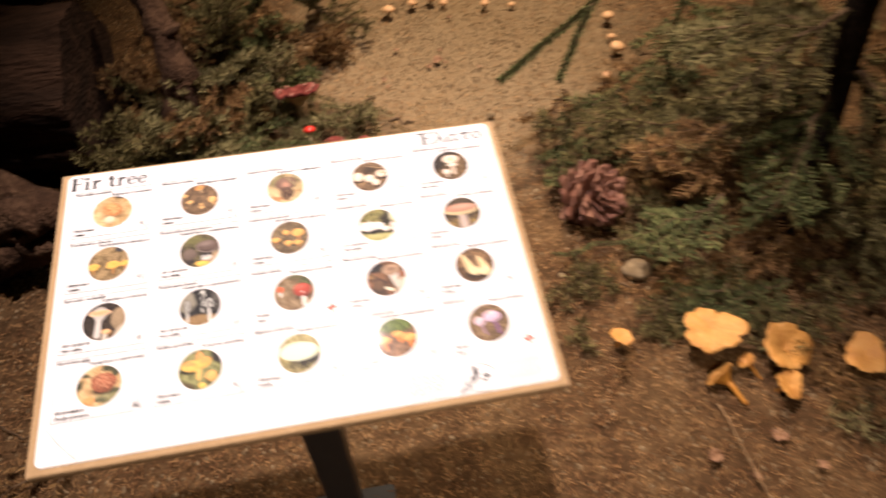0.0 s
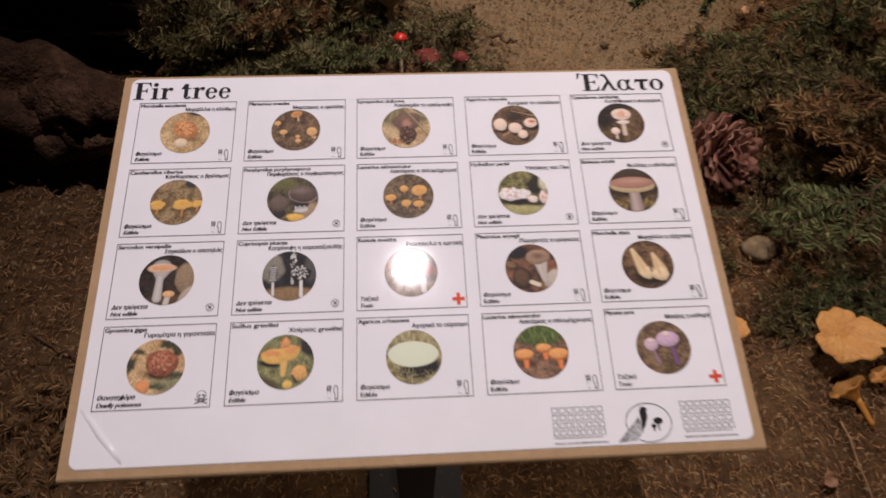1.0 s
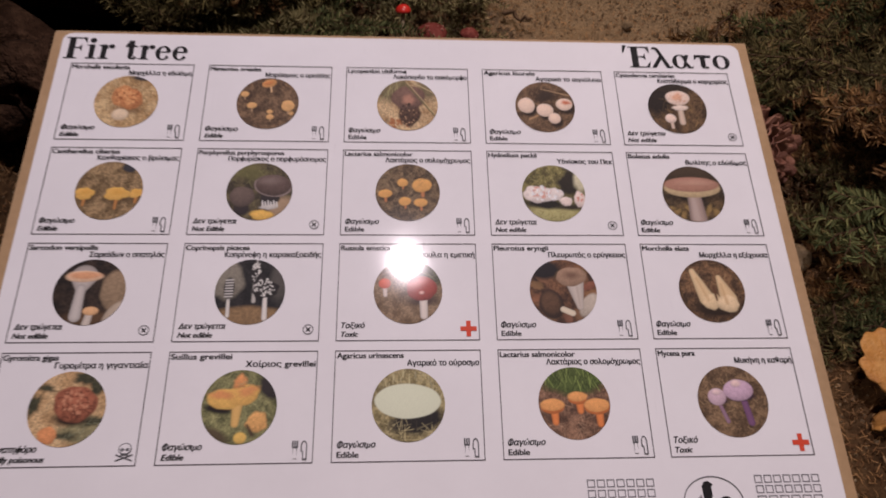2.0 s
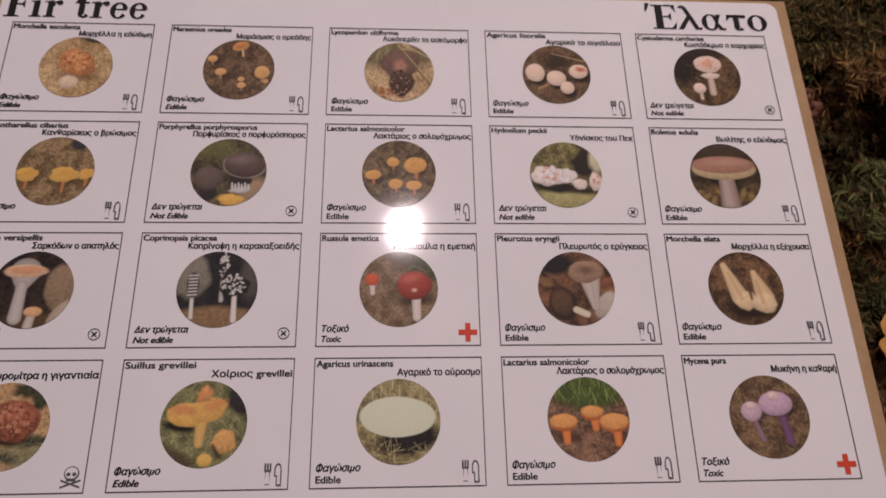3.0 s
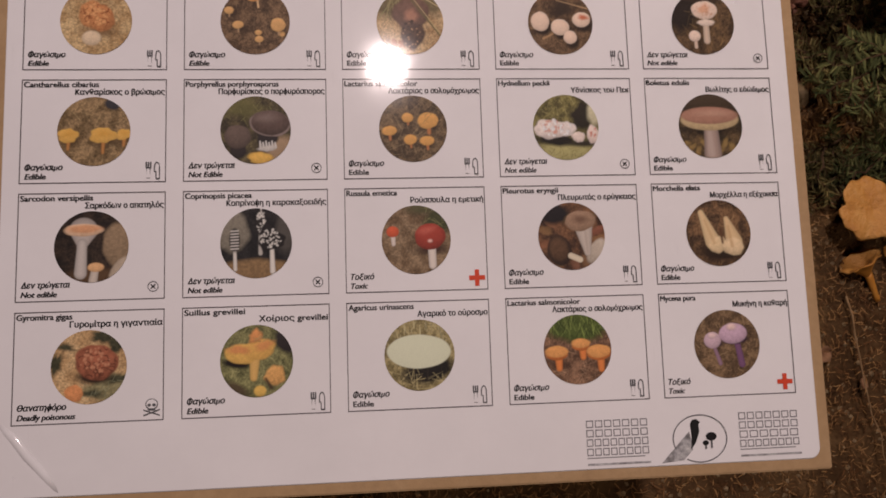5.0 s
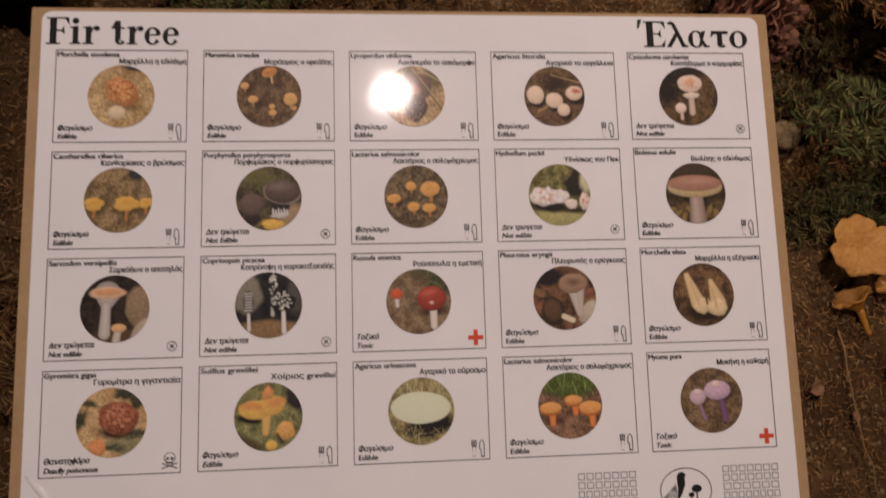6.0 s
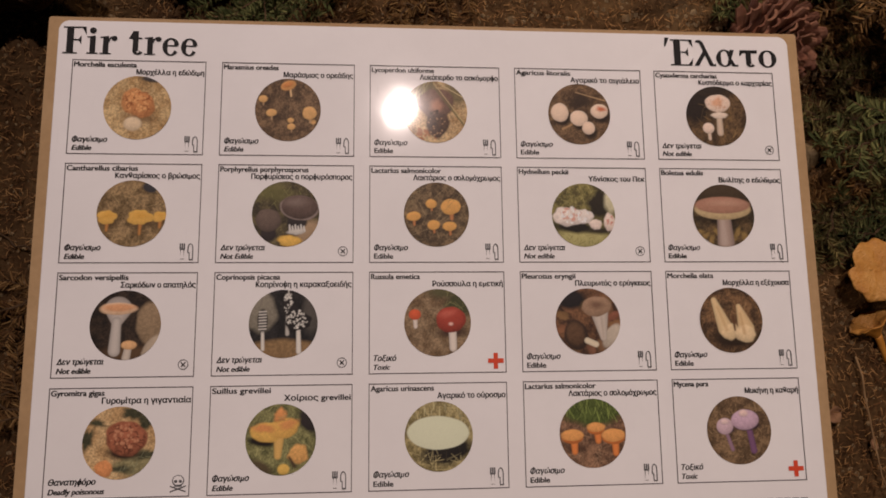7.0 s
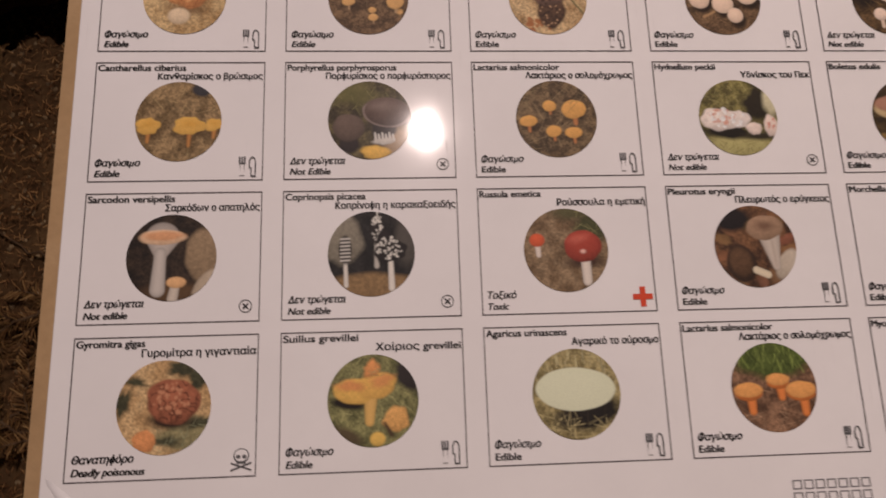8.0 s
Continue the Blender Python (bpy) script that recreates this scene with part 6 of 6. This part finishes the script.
# olive boughs beside the log, some standing up
for k, (a, b, n) in enumerate((
        ((-0.22, 0.62, 0.04), (-0.135, 0.175, 0.285), 10), ((-0.20, 0.40, 0.03), (-0.165, 0.20, 0.25), 8), ((-0.30, 0.48, 0.02), (-0.25, 0.36, 0.20), 8), ((-0.26, 0.62, 0.02), (-0.20, 0.42, 0.24), 9), ((-0.10, 0.80, 0.06), (-0.24, 0.58, 0.20), 9),
        ((0.02, 0.72, 0.05), (-0.12, 0.58, 0.12), 8), ((0.14, 0.66, 0.04), (0.02, 0.54, 0.10), 8), ((-0.15, 0.90, 0.05), (-0.06, 0.70, 0.12), 9),
        ((-0.30, 0.86, 0.10), (-0.20, 0.72, 0.22), 8), ((0.12, 0.56, 0.04), (0.06, 0.46, 0.09), 6), ((0.18, 0.52, 0.04), (0.10, 0.45, 0.06), 6),
        ((-0.06, 0.60, 0.04), (-0.16, 0.46, 0.08), 8), ((-0.18, 0.56, 0.04), (-0.26, 0.44, 0.10), 8), ((0.10, 0.86, 0.04), (-0.02, 0.76, 0.08), 8),
        ((-0.30, 1.02, 0.08), (-0.10, 0.94, 0.10), 9), ((0.02, 1.00, 0.05), (0.16, 0.88, 0.05), 8), ((-0.22, 0.76, 0.03), (-0.08, 0.66, 0.08), 8),
        ((-0.34, 1.15, 0.12), (-0.20, 0.98, 0.16), 9), ((-0.28, 0.55, 0.02), (-0.16, 0.50, 0.22), 9), ((-0.10, 0.70, 0.03), (-0.04, 0.66, 0.20), 8), ((-0.20, 0.80, 0.03), (-0.14, 0.74, 0.26), 9),
        ((0.08, 0.60, 0.03), (0.10, 0.54, 0.12), 7), ((-0.25, 0.95, 0.05), (-0.12, 0.84, 0.24), 9), ((0.04, 0.90, 0.03), (0.06, 0.78, 0.14), 8), ((-0.06, 0.54, 0.03), (-0.08, 0.47, 0.14), 8), ((-0.12, 0.52, 0.03), (0.00, 0.44, 0.05), 7))):
    fir_branch(a, b, 110 + k, SPRIG if k < 2 else (FIR, MOSS, MOSS, DRY, MOSS)[k % 5], 0.012, n, 0.45, OLIVE, 1500, 0.01, 0.003, 0.9, 0.0017, 1)


# tall tufts of olive fir beside the root
rnd_tufts = random.Random(31)
for k in range(30):
    x, y = rnd_tufts.uniform(-0.24, 0.03), rnd_tufts.uniform(0.44, 1.05)
    if x > -0.10 and 0.50 < y < 0.60:
        y += 0.14
    h = rnd_tufts.uniform(0.08, 0.22) * (1.0 if x < -0.08 else 0.6)
    fir_branch(on_ground(x, y, 0.005), (x + rnd_tufts.uniform(-0.06, 0.07), y - rnd_tufts.uniform(0.02, 0.12), h), 700 + k, (MOSS, FIR, MOSS, SPRIG, DRY)[k % 5], 0.015, 9, 0.5, OLIVE, 1500, 0.0, 0.0026, 0.9, 0.0019, 2)
for k in range(14):  # darker tufts added in place of the shadow between the root and the log
    x, y = rnd_tufts.uniform(-0.37, -0.23), rnd_tufts.uniform(0.42, 0.80)
    fir_branch(on_ground(x, y, 0.005), (x + rnd_tufts.uniform(-0.05, 0.05), y - rnd_tufts.uniform(0.02, 0.10), rnd_tufts.uniform(0.08, 0.20)), 740 + k, (DRY, FIR, FIR)[k % 3], 0.015, 9, 0.5, OLIVE, 1500, 0.0, 0.0026, 0.9, 0.0019, 2)
# clearer sprays of fir over the mass round the sapling, and low ones by the chanterelles
for k in range(22):
    x, y = rnd_tufts.uniform(0.62, 1.08), rnd_tufts.uniform(0.10, 0.62)
    h, turn = rnd_tufts.uniform(0.08, 0.22), rnd_tufts.uniform(2.4, 4.4)
    l = rnd_tufts.uniform(0.10, 0.20)
    if math.hypot(x - 0.496, y - 0.296) < 0.13:
        continue
    fir_branch((x, y, h), (x + l * math.cos(turn), y + l * math.sin(turn), max(0.05, h - 0.06)), 760 + k, (MOSS, DRY, FIR, SPRIG, DRY)[k % 5], 0.018, 8, 0.5, GREEN, 1100, 0.0, 0.003, 0.5, 0.0022, 1)
for k, (x, y, turn, l) in enumerate(((0.80, 0.00, 3.6, 0.14), (0.78, 0.05, 3.3, 0.16), (0.86, -0.02, 4.0, 0.15), (0.58, 0.07, 4.0, 0.10), (0.66, 0.05, 3.5, 0.12), (0.90, -0.14, 3.4, 0.13))):
    fir_branch(on_ground(x, y, 0.05), on_ground(x + l * math.cos(turn), y + l * math.sin(turn), 0.02), 800 + k, (FIR, SPRIG, DRY)[k % 3], 0.015, 8, 0.5, GREEN, 1300, 0.0, 0.0026, 0.9, 0.0018, 2)


# ---- the ceiling lamp whose light falls on the board ----
lamp = empty("ceiling_spotlight", LAMP, "dark ceiling spotlight shining down on the display", "lamp")
aim = (Vector((0.09, -0.04, 0.0)) - LAMP).normalized()
turn = aim.to_track_quat("-Z", "Y").to_matrix().to_4x4()
bm = lathe([(0.056, -0.004), (0.060, -0.004), (0.060, 0.10), (0.045, 0.125), (0.02, 0.13), (0.018, 0.12), (0.054, 0.09), (0.056, 0.02)], 32)
shade = part("shade", bm, LAMP_BODY, lamp)
shade.matrix_basis = turn @ Matrix.Translation((0, 0, 0.012))
part("rod", ring_tube([-aim * 0.12, Vector((0, 0, 0.45)), Vector((0, 0, 0.68))], [0.008, 0.008, 0.008], 10), LAMP_BODY, lamp)


# ---- litter: dry needles and crumbs of soil ----
def litter():
    rng = np.random.RandomState(7)

    def scatter(count, keep):
        pts = []
        while len(pts) < count:
            x, y = rng.uniform(-1.0, 1.35), rng.uniform(-0.75, 1.45)
            if rng.rand() < keep(x, y):
                pts.append((x, y))
        return pts

    def bare(x, y):
        return math.exp(-(((x - 0.38) / 0.38) ** 2 + ((y - 0.80) / 0.32) ** 2))

    verts, faces = [], []
    for x, y in scatter(165000, lambda x, y: 1 - 0.9 * bare(x, y)):
        a, l, w = rng.uniform(0, math.tau), rng.uniform(0.005, 0.014), rng.uniform(0.00025, 0.0007)
        z = ground_z(x, y) + abs(rng.normal(0, 0.007)) + 0.0005
        c, s, tilt = math.cos(a), math.sin(a), rng.normal(0, 0.3)
        bend = rng.uniform(-0.2, 0.2)
        i = len(verts)
        mx, my = x + 0.5 * l * (c - bend * s), y + 0.5 * l * (s + bend * c)
        ex, ey = x + l * c, y + l * s
        verts += [(x - w * s, y + w * c, z), (x + w * s, y - w * c, z), (mx + w * s, my - w * c, z + 0.5 * l * tilt + 0.0006), (mx - w * s, my + w * c, z + 0.5 * l * tilt + 0.0006), (ex, ey, z + l * tilt)]
        faces += [(i, i + 1, i + 2, i + 3), (i + 3, i + 2, i + 4)]
    me = sheet_mesh("needle_litter", verts, faces, [NEEDLE])
    tagged(link_mesh("needle_litter", me), "loose brown and straw-coloured fir needles covering the soil", "needle litter", kind="stuff")
    verts, faces = [], []
    for x, y in scatter(30000, lambda x, y: 0.2 + 0.8 * bare(x, y)):
        r = rng.uniform(0.0008, 0.0042) * (1.0 if rng.rand() < 0.95 else 1.7)
        z = ground_z(x, y) + 0.3 * r
        i = len(verts)
        a = rng.uniform(0, 6.3)
        for k in range(5):
            q = r * rng.uniform(0.7, 1.3)
            verts.append((x + q * math.cos(a + 1.257 * k), y + q * math.sin(a + 1.257 * k), z - 0.4 * r))
        verts.append((x + 0.3 * r * rng.uniform(-1, 1), y + 0.3 * r * rng.uniform(-1, 1), z + r * rng.uniform(0.4, 0.9)))
        faces += [(i + k, i + (k + 1) % 5, i + 5) for k in range(5)]
    me = sheet_mesh("soil_crumbs", verts, faces, [CRUMB])
    tagged(link_mesh("soil_crumbs", me), "small crumbs and grains of dry brown soil", "soil crumbs", kind="stuff")


litter()
